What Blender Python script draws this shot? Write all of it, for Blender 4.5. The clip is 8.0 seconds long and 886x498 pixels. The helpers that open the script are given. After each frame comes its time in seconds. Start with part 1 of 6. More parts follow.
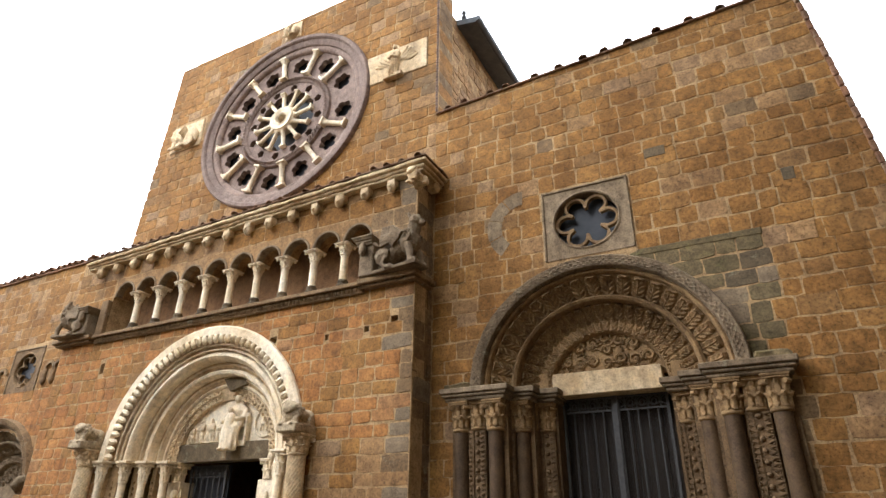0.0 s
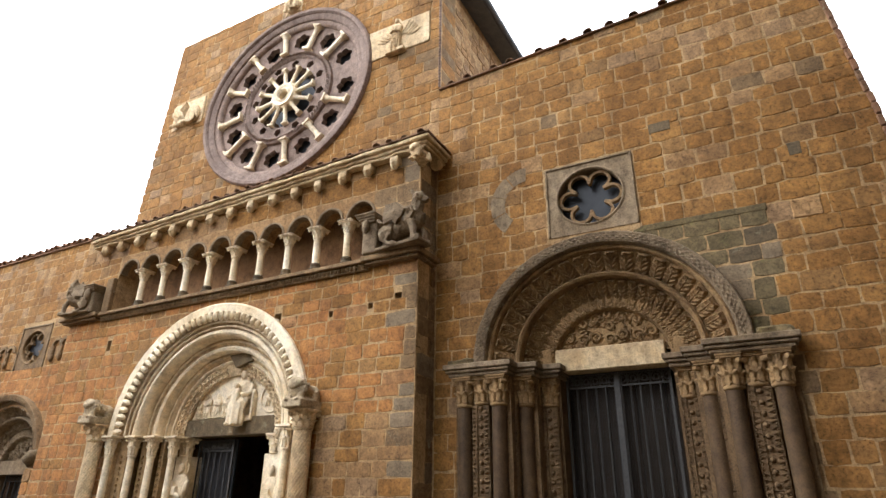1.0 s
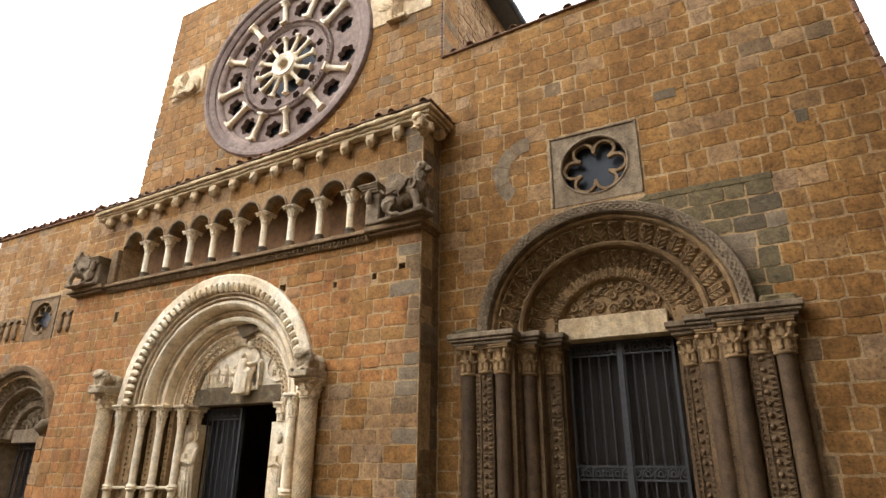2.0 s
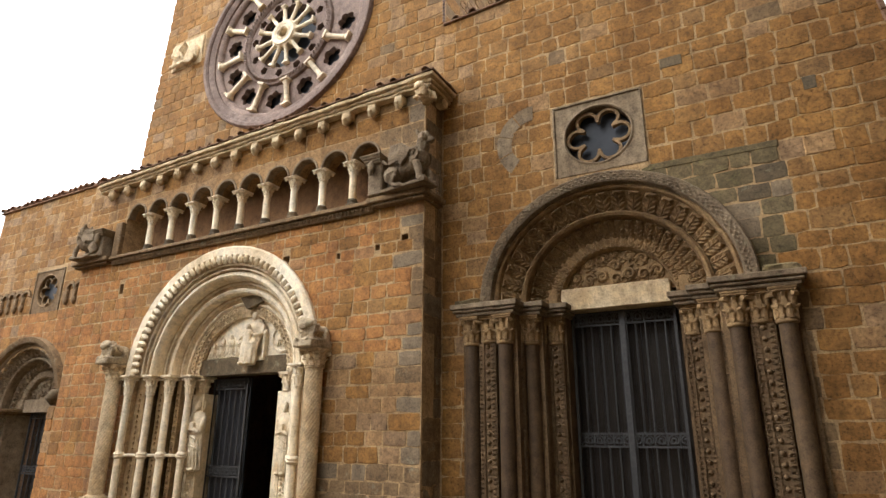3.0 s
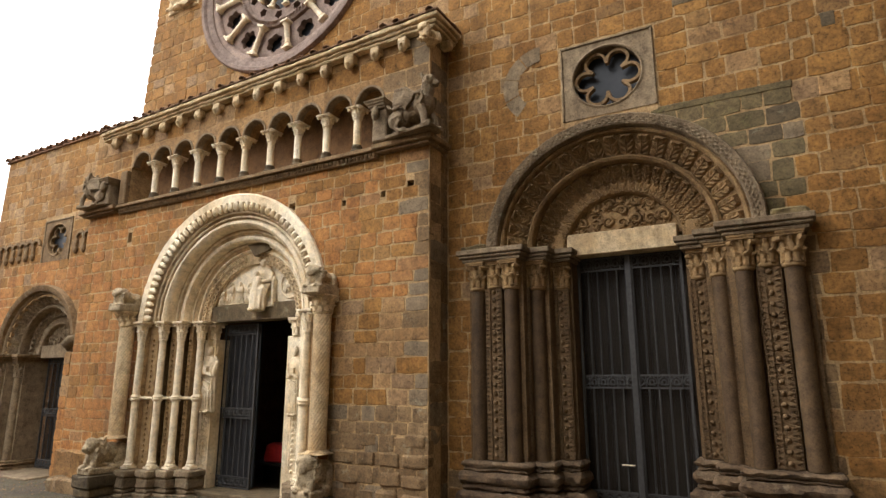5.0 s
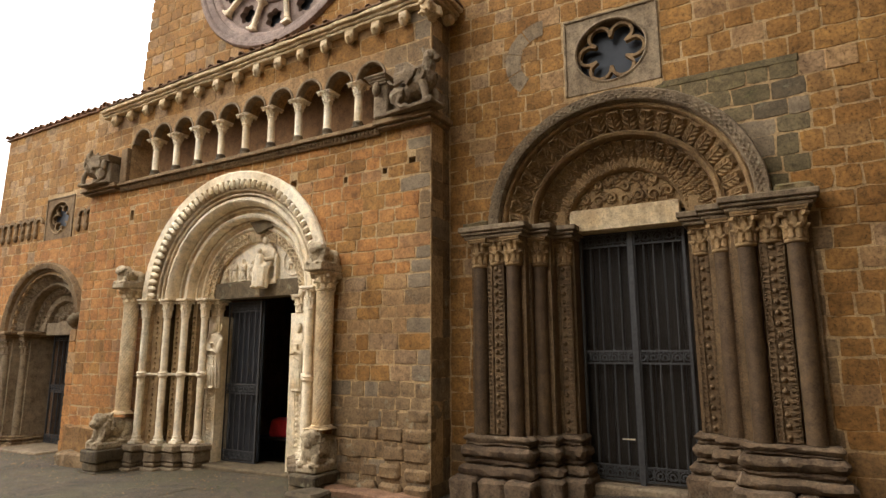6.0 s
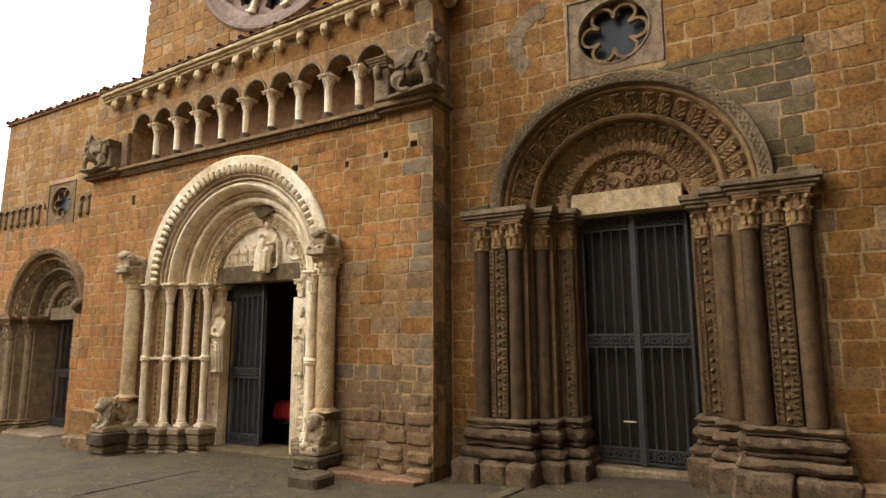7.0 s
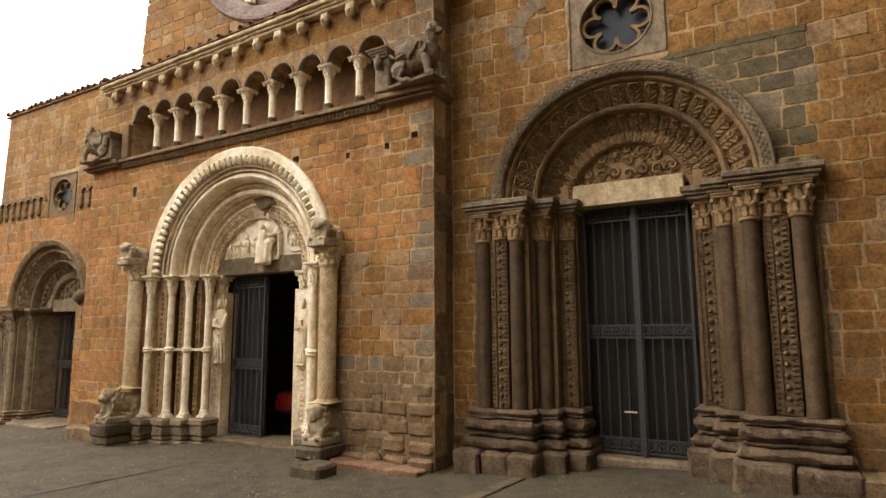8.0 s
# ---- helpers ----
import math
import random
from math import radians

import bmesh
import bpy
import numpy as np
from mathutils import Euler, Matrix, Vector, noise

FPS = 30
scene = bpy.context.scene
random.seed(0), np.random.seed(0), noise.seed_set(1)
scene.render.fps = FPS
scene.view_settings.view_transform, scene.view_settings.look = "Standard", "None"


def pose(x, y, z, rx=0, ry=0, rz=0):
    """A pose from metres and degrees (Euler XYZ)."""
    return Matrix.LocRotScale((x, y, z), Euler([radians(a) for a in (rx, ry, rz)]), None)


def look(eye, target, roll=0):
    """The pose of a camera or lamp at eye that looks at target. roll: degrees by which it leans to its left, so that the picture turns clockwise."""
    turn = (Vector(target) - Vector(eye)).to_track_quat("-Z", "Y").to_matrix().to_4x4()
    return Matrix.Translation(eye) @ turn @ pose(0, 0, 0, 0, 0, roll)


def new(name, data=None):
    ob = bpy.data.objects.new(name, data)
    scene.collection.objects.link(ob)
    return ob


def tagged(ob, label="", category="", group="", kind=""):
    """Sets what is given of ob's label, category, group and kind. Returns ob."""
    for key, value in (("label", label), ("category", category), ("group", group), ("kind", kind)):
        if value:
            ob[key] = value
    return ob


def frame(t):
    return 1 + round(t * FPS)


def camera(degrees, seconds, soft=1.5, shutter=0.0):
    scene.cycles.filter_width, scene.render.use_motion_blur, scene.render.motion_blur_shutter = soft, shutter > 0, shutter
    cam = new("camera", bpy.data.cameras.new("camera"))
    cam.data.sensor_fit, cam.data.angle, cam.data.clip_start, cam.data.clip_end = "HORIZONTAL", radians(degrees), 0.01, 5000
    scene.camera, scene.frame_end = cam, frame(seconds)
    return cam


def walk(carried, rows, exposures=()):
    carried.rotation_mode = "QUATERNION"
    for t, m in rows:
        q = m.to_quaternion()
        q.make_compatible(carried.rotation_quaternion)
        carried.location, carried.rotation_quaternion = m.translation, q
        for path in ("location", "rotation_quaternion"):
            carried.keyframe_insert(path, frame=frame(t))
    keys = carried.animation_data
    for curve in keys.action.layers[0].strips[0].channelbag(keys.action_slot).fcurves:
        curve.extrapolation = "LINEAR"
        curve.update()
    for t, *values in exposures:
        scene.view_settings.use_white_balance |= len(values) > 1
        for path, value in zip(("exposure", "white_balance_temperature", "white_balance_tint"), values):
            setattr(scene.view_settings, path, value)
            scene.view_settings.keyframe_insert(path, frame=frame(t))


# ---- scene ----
cam = camera(72.86, 8.0, soft=1.4)
EYE = (0.0, 0.0, 1.6)
# seconds, yaw, pitch, roll
ROWS = [
    (0.0, 27.98, 25.17, 0.65),
    (0.5, 28.13, 24.20, 0.64),
    (1.0, 28.30, 22.97, 0.62),
    (1.5, 28.48, 21.57, 0.53),
    (3.0, 28.90, 17.36, 0.27),
    (3.5, 29.07, 16.03, 0.20),
    (4.0, 29.20, 14.73, 0.13),
    (4.5, 29.35, 13.47, 0.06),
    (6.0, 29.68, 10.02, -0.12),
    (6.5, 29.78, 9.19, -0.20),
    (7.0, 29.85, 8.51, -0.24),
    (7.5, 29.93, 7.99, -0.29),
    (8.0, 29.97, 7.68, -0.32),
]
walk(cam, [(t, pose(*EYE, 90 + p, 0, y) @ pose(0, 0, 0, 0, 0, r)) for t, y, p, r in ROWS], [(0.0, 1.39, 5650, 10), (1.5, 1.36, 5700, 10), (4.0, 1.2, 5930, 10), (8.0, 1.17, 6250, 10)])

# ---- light ----
world = bpy.data.worlds.new("overcast")
scene.world = world
world.use_nodes = True
wn = world.node_tree.nodes
wl = world.node_tree.links
sky = wn.new("ShaderNodeTexSky")
sky.sky_type = "NISHITA"
sky.sun_disc = False
sky.sun_elevation = radians(42)
sky.sun_rotation = radians(-100)
sky.dust_density = 6.0
sky.air_density = 1.0
haze = wn.new("ShaderNodeMix")
haze.data_type = "RGBA"
haze.inputs[0].default_value = 0.7
haze.inputs[7].default_value = (15.0, 14.3, 13.2, 1)
wl.new(sky.outputs[0], haze.inputs[6])
bgn = wn["Background"]
wl.new(haze.outputs[2], bgn.inputs[0])
bgn.inputs[1].default_value = 0.155

sun_data = bpy.data.lights.new("sun", "SUN")
sun_data.energy = 0.8
sun_data.angle = radians(60)
sun_data.color = (1.0, 0.94, 0.85)
sun = new("sun", sun_data)
sun.matrix_world = look((-24, -22, 32), (0, 0, 0))


# ---- materials ----
def material(name, build):
    m = bpy.data.materials.new(name)
    m.use_nodes = True
    nt = m.node_tree
    b = nt.nodes["Principled BSDF"]
    build(nt, b)
    return m


def nd(nt, kind, **inputs):
    n = nt.nodes.new(kind)
    for k, v in inputs.items():
        n.inputs[k].default_value = v
    return n


def ramp(nt, src, stops):
    r = nt.nodes.new("ShaderNodeValToRGB")
    e = r.color_ramp.elements
    while len(e) < len(stops):
        e.new(0.5)
    for q, (p, c) in zip(e, stops):
        q.position = p
        q.color = (*c, 1) if len(c) == 3 else c
    nt.links.new(src, r.inputs[0])
    return r.outputs[0]


def mixc(nt, fac, a, b, mode="MIX"):
    m = nt.nodes.new("ShaderNodeMix")
    m.data_type = "RGBA"
    m.blend_type = mode
    for i, s in ((0, fac), (6, a), (7, b)):
        if isinstance(s, (int, float)):
            m.inputs[i].default_value = s
        elif isinstance(s, tuple):
            m.inputs[i].default_value = (*s, 1)
        else:
            nt.links.new(s, m.inputs[i])
    return m.outputs[2]


def mth(nt, op, a, b=0.0):
    m = nt.nodes.new("ShaderNodeMath")
    m.operation = op
    for i, s in ((0, a), (1, b)):
        if isinstance(s, (int, float)):
            m.inputs[i].default_value = s
        else:
            nt.links.new(s, m.inputs[i])
    return m.outputs[0]


def where(nt):
    return nt.nodes.new("ShaderNodeNewGeometry").outputs["Position"]


def noise_of(nt, pos, scale, detail=4.0, rough=0.6, stretch=None):
    if stretch:
        mp = nt.nodes.new("ShaderNodeMapping")
        mp.inputs["Scale"].default_value = stretch
        nt.links.new(pos, mp.inputs[0])
        pos = mp.outputs[0]
    n = nd(nt, "ShaderNodeTexNoise", Scale=scale, Detail=detail, Roughness=rough)
    nt.links.new(pos, n.inputs["Vector"])
    return n.outputs["Fac"]


def chance(nt):
    """A random number for each piece, whether it is an object of its own or an island of a joined mesh."""
    o = nt.nodes.new("ShaderNodeObjectInfo").outputs["Random"]
    i = nt.nodes.new("ShaderNodeNewGeometry").outputs["Random Per Island"]
    return mth(nt, "FRACT", mth(nt, "ADD", o, mth(nt, "MULTIPLY", i, 7.31)))


def bump(nt, b, height, strength, dist=0.01):
    n = nd(nt, "ShaderNodeBump", Strength=strength, Distance=dist)
    nt.links.new(height, n.inputs["Height"])
    nt.links.new(n.outputs[0], b.inputs["Normal"])


def rock(stops, stain=(0.5, 0.45, 0.4), pit=0.55, pit_scale=42.0, rough=0.92, lichen=None, streak=0.6, relief=0.8, grain=0.75, mottle=0.8):
    """A weathered stone: a tone for each block, blotches, rain streaks, pits and fine grain."""
    def build(nt, b):
        p = where(nt)
        col = ramp(nt, chance(nt), stops)
        big = noise_of(nt, p, 1.3, 5, 0.62)
        col = mixc(nt, ramp(nt, big, [(0.36, (0, 0, 0)), (0.72, (1, 1, 1))]), col, stain, "MULTIPLY")
        run = noise_of(nt, p, 1.0, 4, 0.6, (5.0, 5.0, 0.7))
        col = mixc(nt, mth(nt, "MULTIPLY", ramp(nt, run, [(0.5, (0, 0, 0)), (0.75, (1, 1, 1))]), streak), col, (0.42, 0.4, 0.38), "MULTIPLY")
        mid = noise_of(nt, p, 9.0, 6, 0.7)
        col = mixc(nt, grain, col, ramp(nt, mid, [(0.3, (0.45, 0.42, 0.4)), (0.5, (1, 1, 1)), (0.74, (1.5, 1.45, 1.35))]), "MULTIPLY")
        if lichen:
            li = noise_of(nt, p, 5.0, 8, 0.75)
            col = mixc(nt, ramp(nt, li, [(0.58, (0, 0, 0)), (0.68, (0.75, 0.75, 0.75))]), col, lichen)
        vor = nd(nt, "ShaderNodeTexVoronoi", Scale=pit_scale * 1.5)
        nt.links.new(p, vor.inputs["Vector"])
        fine = noise_of(nt, p, pit_scale * 0.8, 4, 0.7)
        col = mixc(nt, mottle, col, ramp(nt, fine, [(0.3, (0.55, 0.52, 0.5)), (0.5, (1, 1, 1)), (0.7, (1.35, 1.32, 1.28))]), "MULTIPLY")
        holes = ramp(nt, mth(nt, "ADD", vor.outputs["Distance"], mth(nt, "MULTIPLY", mth(nt, "SUBTRACT", fine, 0.47), 1.6)), [(0.06, (0.25, 0.23, 0.21)), (0.34, (1, 1, 1))])
        col = mixc(nt, pit, col, holes, "MULTIPLY")
        nt.links.new(col, b.inputs["Base Color"])
        b.inputs["Roughness"].default_value = rough
        b.inputs["Specular IOR Level"].default_value = 0.25
        bump(nt, b, mth(nt, "ADD", mth(nt, "MULTIPLY", holes, 0.6), mth(nt, "MULTIPLY", mid, 0.5)), relief, 0.02)
    return build


TUFA = material("tufa", rock([(0.0, (0.229, 0.116, 0.031)), (0.3, (0.296, 0.153, 0.042)), (0.6, (0.256, 0.131, 0.036)), (0.85, (0.320, 0.171, 0.050)), (1.0, (0.229, 0.134, 0.053))], (0.62, 0.56, 0.48)))
TUFA_RED = material("tufa_red", rock([(0.0, (0.313, 0.144, 0.043)), (0.45, (0.366, 0.174, 0.053)), (0.8, (0.323, 0.157, 0.049)), (1.0, (0.292, 0.162, 0.071))], (0.68, 0.6, 0.52), 0.45))
TUFA_PALE = material("tufa_pale", rock([(0.0, (0.278, 0.165, 0.071)), (0.5, (0.350, 0.213, 0.095)), (1.0, (0.278, 0.179, 0.095))], (0.62, 0.58, 0.54)))
GREY = material("grey_tufa", rock([(0.0, (0.185, 0.121, 0.061)), (0.5, (0.241, 0.160, 0.081)), (1.0, (0.207, 0.137, 0.068))], (0.6, 0.56, 0.52), 0.35, 48, 0.94, (0.3, 0.27, 0.18)))
DARK = material("dark_peperino", rock([(0.0, (0.078, 0.059, 0.034)), (0.5, (0.117, 0.088, 0.051)), (1.0, (0.156, 0.115, 0.064))], (0.6, 0.58, 0.55), 0.35, 60, 0.9, (0.24, 0.22, 0.14)))
CARVED = material("brown_carved_stone", rock([(0.0, (0.23, 0.148, 0.066)), (0.5, (0.30, 0.198, 0.092)), (1.0, (0.25, 0.162, 0.074))], (0.55, 0.5, 0.46), 0.35, 70, 0.88, None, 0.6, 0.4))
PEPERINO = material("grey_peperino", rock([(0.0, (0.188, 0.141, 0.088)), (0.5, (0.250, 0.190, 0.120)), (1.0, (0.213, 0.158, 0.098))], (0.6, 0.57, 0.53), 0.35, 55, 0.92, (0.28, 0.25, 0.16)))
# darker copy of the carved brown, with the recess shade in its colour
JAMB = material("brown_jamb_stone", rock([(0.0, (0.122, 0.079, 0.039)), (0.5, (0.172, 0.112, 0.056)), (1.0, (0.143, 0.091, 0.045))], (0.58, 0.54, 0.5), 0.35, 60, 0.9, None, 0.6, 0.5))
PLINTH = material("eroded_plinth_stone", rock([(0.0, (0.11, 0.074, 0.044)), (0.5, (0.15, 0.104, 0.062)), (1.0, (0.125, 0.083, 0.047))], (0.5, 0.45, 0.4), 0.3, 60, 0.93, (0.2, 0.16, 0.11), 0.5, 1.1, 0.95))
# brown shafts, darkened in colour for the shade at the right portal
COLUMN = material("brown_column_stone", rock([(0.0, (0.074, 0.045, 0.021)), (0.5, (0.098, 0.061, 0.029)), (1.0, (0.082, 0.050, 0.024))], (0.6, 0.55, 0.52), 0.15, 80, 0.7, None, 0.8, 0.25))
MARBLE = material("weathered_marble", rock([(0.0, (0.75, 0.65, 0.47)), (0.5, (0.83, 0.735, 0.555)), (1.0, (0.77, 0.665, 0.475))], (0.74, 0.64, 0.5), 0.25, 60, 0.6, None, 0.6, 0.5, 0.6, 0.3))
PALE = material("pale_limestone", rock([(0.0, (0.59, 0.465, 0.285)), (0.5, (0.69, 0.56, 0.365)), (1.0, (0.63, 0.495, 0.305))], (0.66, 0.56, 0.43), 0.4, 50, 0.85, None, 0.75, 0.6, 0.75, 0.45))
SLAB = material("brown_grey_slab", rock([(0.0, (0.221, 0.166, 0.102)), (1.0, (0.266, 0.202, 0.126))], (0.62, 0.57, 0.5), 0.3, 60, 0.9, None, 0.7, 0.4))
LION = material("lion_stone", rock([(0.0, (0.36, 0.285, 0.18)), (0.5, (0.44, 0.355, 0.235)), (1.0, (0.39, 0.31, 0.2))], (0.55, 0.52, 0.45), 0.5, 50, 0.92, (0.30, 0.27, 0.17), 0.7, 0.9))
MOSSY = material("mossy_stone", rock([(0.0, (0.13, 0.10, 0.052)), (1.0, (0.185, 0.14, 0.074))], (0.7, 0.7, 0.6), 0.4, 50, 0.95, (0.13, 0.125, 0.045)))
ROSE_STONE = material("mauve_rose_stone", rock([(0.0, (0.218, 0.162, 0.133)), (1.0, (0.275, 0.204, 0.166))], (0.7, 0.66, 0.64), 0.3, 60, 0.9))
MORTAR = material("mortar", rock([(0.0, (0.41, 0.28, 0.14)), (1.0, (0.41, 0.28, 0.14))], (0.62, 0.56, 0.5), 0.35, 60, 0.95))
TERRACOTTA = material("terracotta_tile", rock([(0.0, (0.221, 0.111, 0.060)), (0.5, (0.289, 0.162, 0.093)), (1.0, (0.204, 0.128, 0.076))], (0.55, 0.52, 0.48), 0.3, 50, 0.9, (0.2, 0.19, 0.13)))
PLASTER = material("ochre_plaster", rock([(0.0, (0.210, 0.120, 0.056)), (1.0, (0.210, 0.120, 0.056))], (0.6, 0.56, 0.52), 0.2, 60, 0.95))


def metal_build(nt, b):
    p = where(nt)
    col = ramp(nt, noise_of(nt, p, 25, 5, 0.7), [(0.3, (0.026, 0.025, 0.024)), (0.6, (0.05, 0.048, 0.045)), (0.8, (0.085, 0.065, 0.042))])
    nt.links.new(col, b.inputs["Base Color"])
    b.inputs["Roughness"].default_value = 0.55
    b.inputs["Metallic"].default_value = 0.2
    bump(nt, b, noise_of(nt, p, 90, 3), 0.25, 0.003)


IRON = material("wrought_iron", metal_build)


def wire_build(nt, b):
    p = where(nt)
    nt.links.new(ramp(nt, noise_of(nt, p, 12, 4), [(0.3, (0.025, 0.022, 0.02)), (0.7, (0.06, 0.05, 0.04))]), b.inputs["Base Color"])
    b.inputs["Roughness"].default_value = 0.7


WIRE = material("rusty_wire", wire_build)


def wood_build(nt, b):
    p = where(nt)
    g = noise_of(nt, p, 6, 6, 0.65, (9, 9, 0.6))
    nt.links.new(ramp(nt, g, [(0.3, (0.012, 0.009, 0.006)), (0.7, (0.03, 0.022, 0.015))]), b.inputs["Base Color"])
    b.inputs["Roughness"].default_value = 0.5
    b.inputs["Specular IOR Level"].default_value = 0.2
    bump(nt, b, g, 0.3, 0.004)


WOOD = material("dark_door_wood", wood_build)


def glass_build(nt, b):
    p = where(nt)
    nt.links.new(ramp(nt, noise_of(nt, p, 3, 3), [(0.3, (0.012, 0.014, 0.017)), (0.7, (0.03, 0.032, 0.037))]), b.inputs["Base Color"])
    b.inputs["Roughness"].default_value = 0.4
    b.inputs["Specular IOR Level"].default_value = 0.2


GLASS = material("dark_leaded_glass", glass_build)


def slate_build(nt, b):
    p = where(nt)
    nt.links.new(ramp(nt, noise_of(nt, p, 8, 5), [(0.3, (0.045, 0.055, 0.065)), (0.7, (0.085, 0.095, 0.105))]), b.inputs["Base Color"])
    b.inputs["Roughness"].default_value = 0.6
    bump(nt, b, noise_of(nt, p, 20, 4), 0.3, 0.01)


SLATE = material("dark_eave", slate_build)


def cloth_build(nt, b):
    p = where(nt)
    nt.links.new(ramp(nt, noise_of(nt, p, 14, 5), [(0.3, (0.35, 0.012, 0.012)), (0.7, (0.55, 0.03, 0.028))]), b.inputs["Base Color"])
    b.inputs["Roughness"].default_value = 0.7


RED = material("red_cloth", cloth_build)


def ground_build(nt, b):
    p = where(nt)
    fine = noise_of(nt, p, 60, 6, 0.8)
    mid = noise_of(nt, p, 5, 6, 0.72)
    col = ramp(nt, fine, [(0.36, (0.018, 0.013, 0.008)), (0.5, (0.062, 0.045, 0.025)), (0.64, (0.2, 0.147, 0.086))])
    col = mixc(nt, 0.8, col, ramp(nt, mid, [(0.32, (0.3, 0.28, 0.25)), (0.68, (1.7, 1.6, 1.45))]), "MULTIPLY")
    damp = noise_of(nt, p, 0.8, 5, 0.6)
    col = mixc(nt, ramp(nt, damp, [(0.42, (0, 0, 0)), (0.7, (0.7, 0.7, 0.7))]), col, (0.55, 0.53, 0.5), "MULTIPLY")
    moss = mth(nt, "MULTIPLY", mth(nt, "ADD", noise_of(nt, p, 1.1, 4, 0.6), noise_of(nt, p, 14.0, 5, 0.75)), 0.5)
    col = mixc(nt, ramp(nt, moss, [(0.46, (0, 0, 0)), (0.58, (0.6, 0.6, 0.6))]), col, (0.085, 0.074, 0.028))
    nt.links.new(col, b.inputs["Base Color"])
    b.inputs["Roughness"].default_value = 0.93
    bump(nt, b, mth(nt, "ADD", fine, mid), 1.0, 0.03)


GROUND = material("worn_paving", ground_build)


# ---- mesh helpers ----
def place(ob, parent):
    if parent is not None:
        ob.parent = parent
    return ob


def part(name, bm, mat, parent=None, label="", smooth=False):
    me = bpy.data.meshes.new(name)
    bmesh.ops.recalc_face_normals(bm, faces=bm.faces[:])
    bm.to_mesh(me)
    bm.free()
    me.materials.append(mat)
    if smooth:
        me.shade_smooth()
        me.set_sharp_from_angle(angle=radians(40))
    ob = place(new(name, me), parent)
    if label:
        tagged(ob, label)
    return ob


def again(ob, m, parent):
    """Another piece on the same mesh."""
    o = place(new(ob.name.split(".")[0], ob.data), parent)
    o.matrix_basis = m
    return o


def thing(name, label, category, group="", kind="", at=(0, 0, 0)):
    e = new(name)
    e.location = at
    e.empty_display_size = 0.2
    return tagged(e, label, category, group, kind)


def box(bm, x0, x1, y0, y1, z0, z1, bevel=0.0):
    g = bmesh.ops.create_cube(bm, size=1, matrix=Matrix.Translation(((x0 + x1) / 2, (y0 + y1) / 2, (z0 + z1) / 2)) @ Matrix.Diagonal((x1 - x0, y1 - y0, z1 - z0, 1)))
    if bevel:
        es = {e for v in g["verts"] for e in v.link_edges}
        bmesh.ops.bevel(bm, geom=list(es), offset=bevel, segments=1, affect="EDGES")
    return bm


def lathe(bm, profile, at=(0, 0, 0), n=16, m=None):
    """Turns a profile of (radius, height) about z."""
    m = m or Matrix.Translation(at)
    rings = []
    for r, h in profile:
        rings.append([bm.verts.new(m @ Vector((r * math.cos(2 * math.pi * i / n), r * math.sin(2 * math.pi * i / n), h))) for i in range(n)])
    for a, b in zip(rings, rings[1:]):
        for i in range(n):
            bm.faces.new((a[i], a[(i + 1) % n], b[(i + 1) % n], b[i]))
    bm.faces.new(rings[0][::-1])
    bm.faces.new(rings[-1])
    return bm


def blob(bm, at, size, turn=(0, 0, 0), sub=2, rough=0.0):
    m = Matrix.LocRotScale(at, Euler([radians(a) for a in turn]), size)
    g = bmesh.ops.create_icosphere(bm, subdivisions=sub, radius=1, matrix=m)
    if rough:
        for v in g["verts"]:
            v.co += Vector(noise.noise_vector(v.co * 14)) * rough
    return bm


def arc(bm, cx, cz, profile, zs=1.0, a0=0.0, a1=math.pi, n=48):
    """Sweeps a closed profile of (radius, y) round an arch."""
    rows = []
    for i in range(n + 1):
        a = a0 + (a1 - a0) * i / n
        c, s = math.cos(a), math.sin(a) * zs
        rows.append([bm.verts.new((cx + r * c, y, cz + r * s)) for r, y in profile])
    k = len(profile)
    for a, b in zip(rows, rows[1:]):
        for j in range(k):
            bm.faces.new((a[j], a[(j + 1) % k], b[(j + 1) % k], b[j]))
    if abs(a1 - a0) < 6.28:
        bm.faces.new(rows[0])
        bm.faces.new(rows[-1][::-1])
    return bm


def plate(bm, loops, y0, y1):
    """A flat slab in the xz plane: an outline with holes, given thickness along y."""
    edges = []
    for lp in loops:
        vs = [bm.verts.new((x, y0, z)) for x, z in lp]
        edges += [bm.edges.new((vs[i], vs[(i + 1) % len(vs)])) for i in range(len(vs))]
    g = bmesh.ops.triangle_fill(bm, use_beauty=True, use_dissolve=False, edges=edges, normal=(0, -1, 0))
    faces = [f for f in g["geom"] if isinstance(f, bmesh.types.BMFace)]
    ex = bmesh.ops.extrude_face_region(bm, geom=faces, use_keep_orig=True)
    bmesh.ops.translate(bm, verts=[v for v in ex["geom"] if isinstance(v, bmesh.types.BMVert)], vec=(0, y1 - y0, 0))
    return bm


def oval(cx, cz, r, zs=1.0, n=40, a0=0.0):
    return [(cx + r * math.cos(a0 + 2 * math.pi * i / n), cz + r * zs * math.sin(a0 + 2 * math.pi * i / n)) for i in range(n)]


def foil(cx, cz, lobes, at, r, zs=1.0, n=72, turn=0.0, core=0.62):
    """The outline of a foiled opening: lobes of radius r round a centre."""
    pts = []
    for i in range(n):
        a = 2 * math.pi * i / n
        best = 0.0
        for k in range(lobes):
            d = a - turn - 2 * math.pi * k / lobes
            q = r * r - (at * math.sin(d)) ** 2
            if q > 0 and math.cos(d) > 0:
                best = max(best, at * math.cos(d) + math.sqrt(q))
        best = max(best, at * core)
        pts.append((cx + best * math.cos(a), cz + best * zs * math.sin(a)))
    return pts


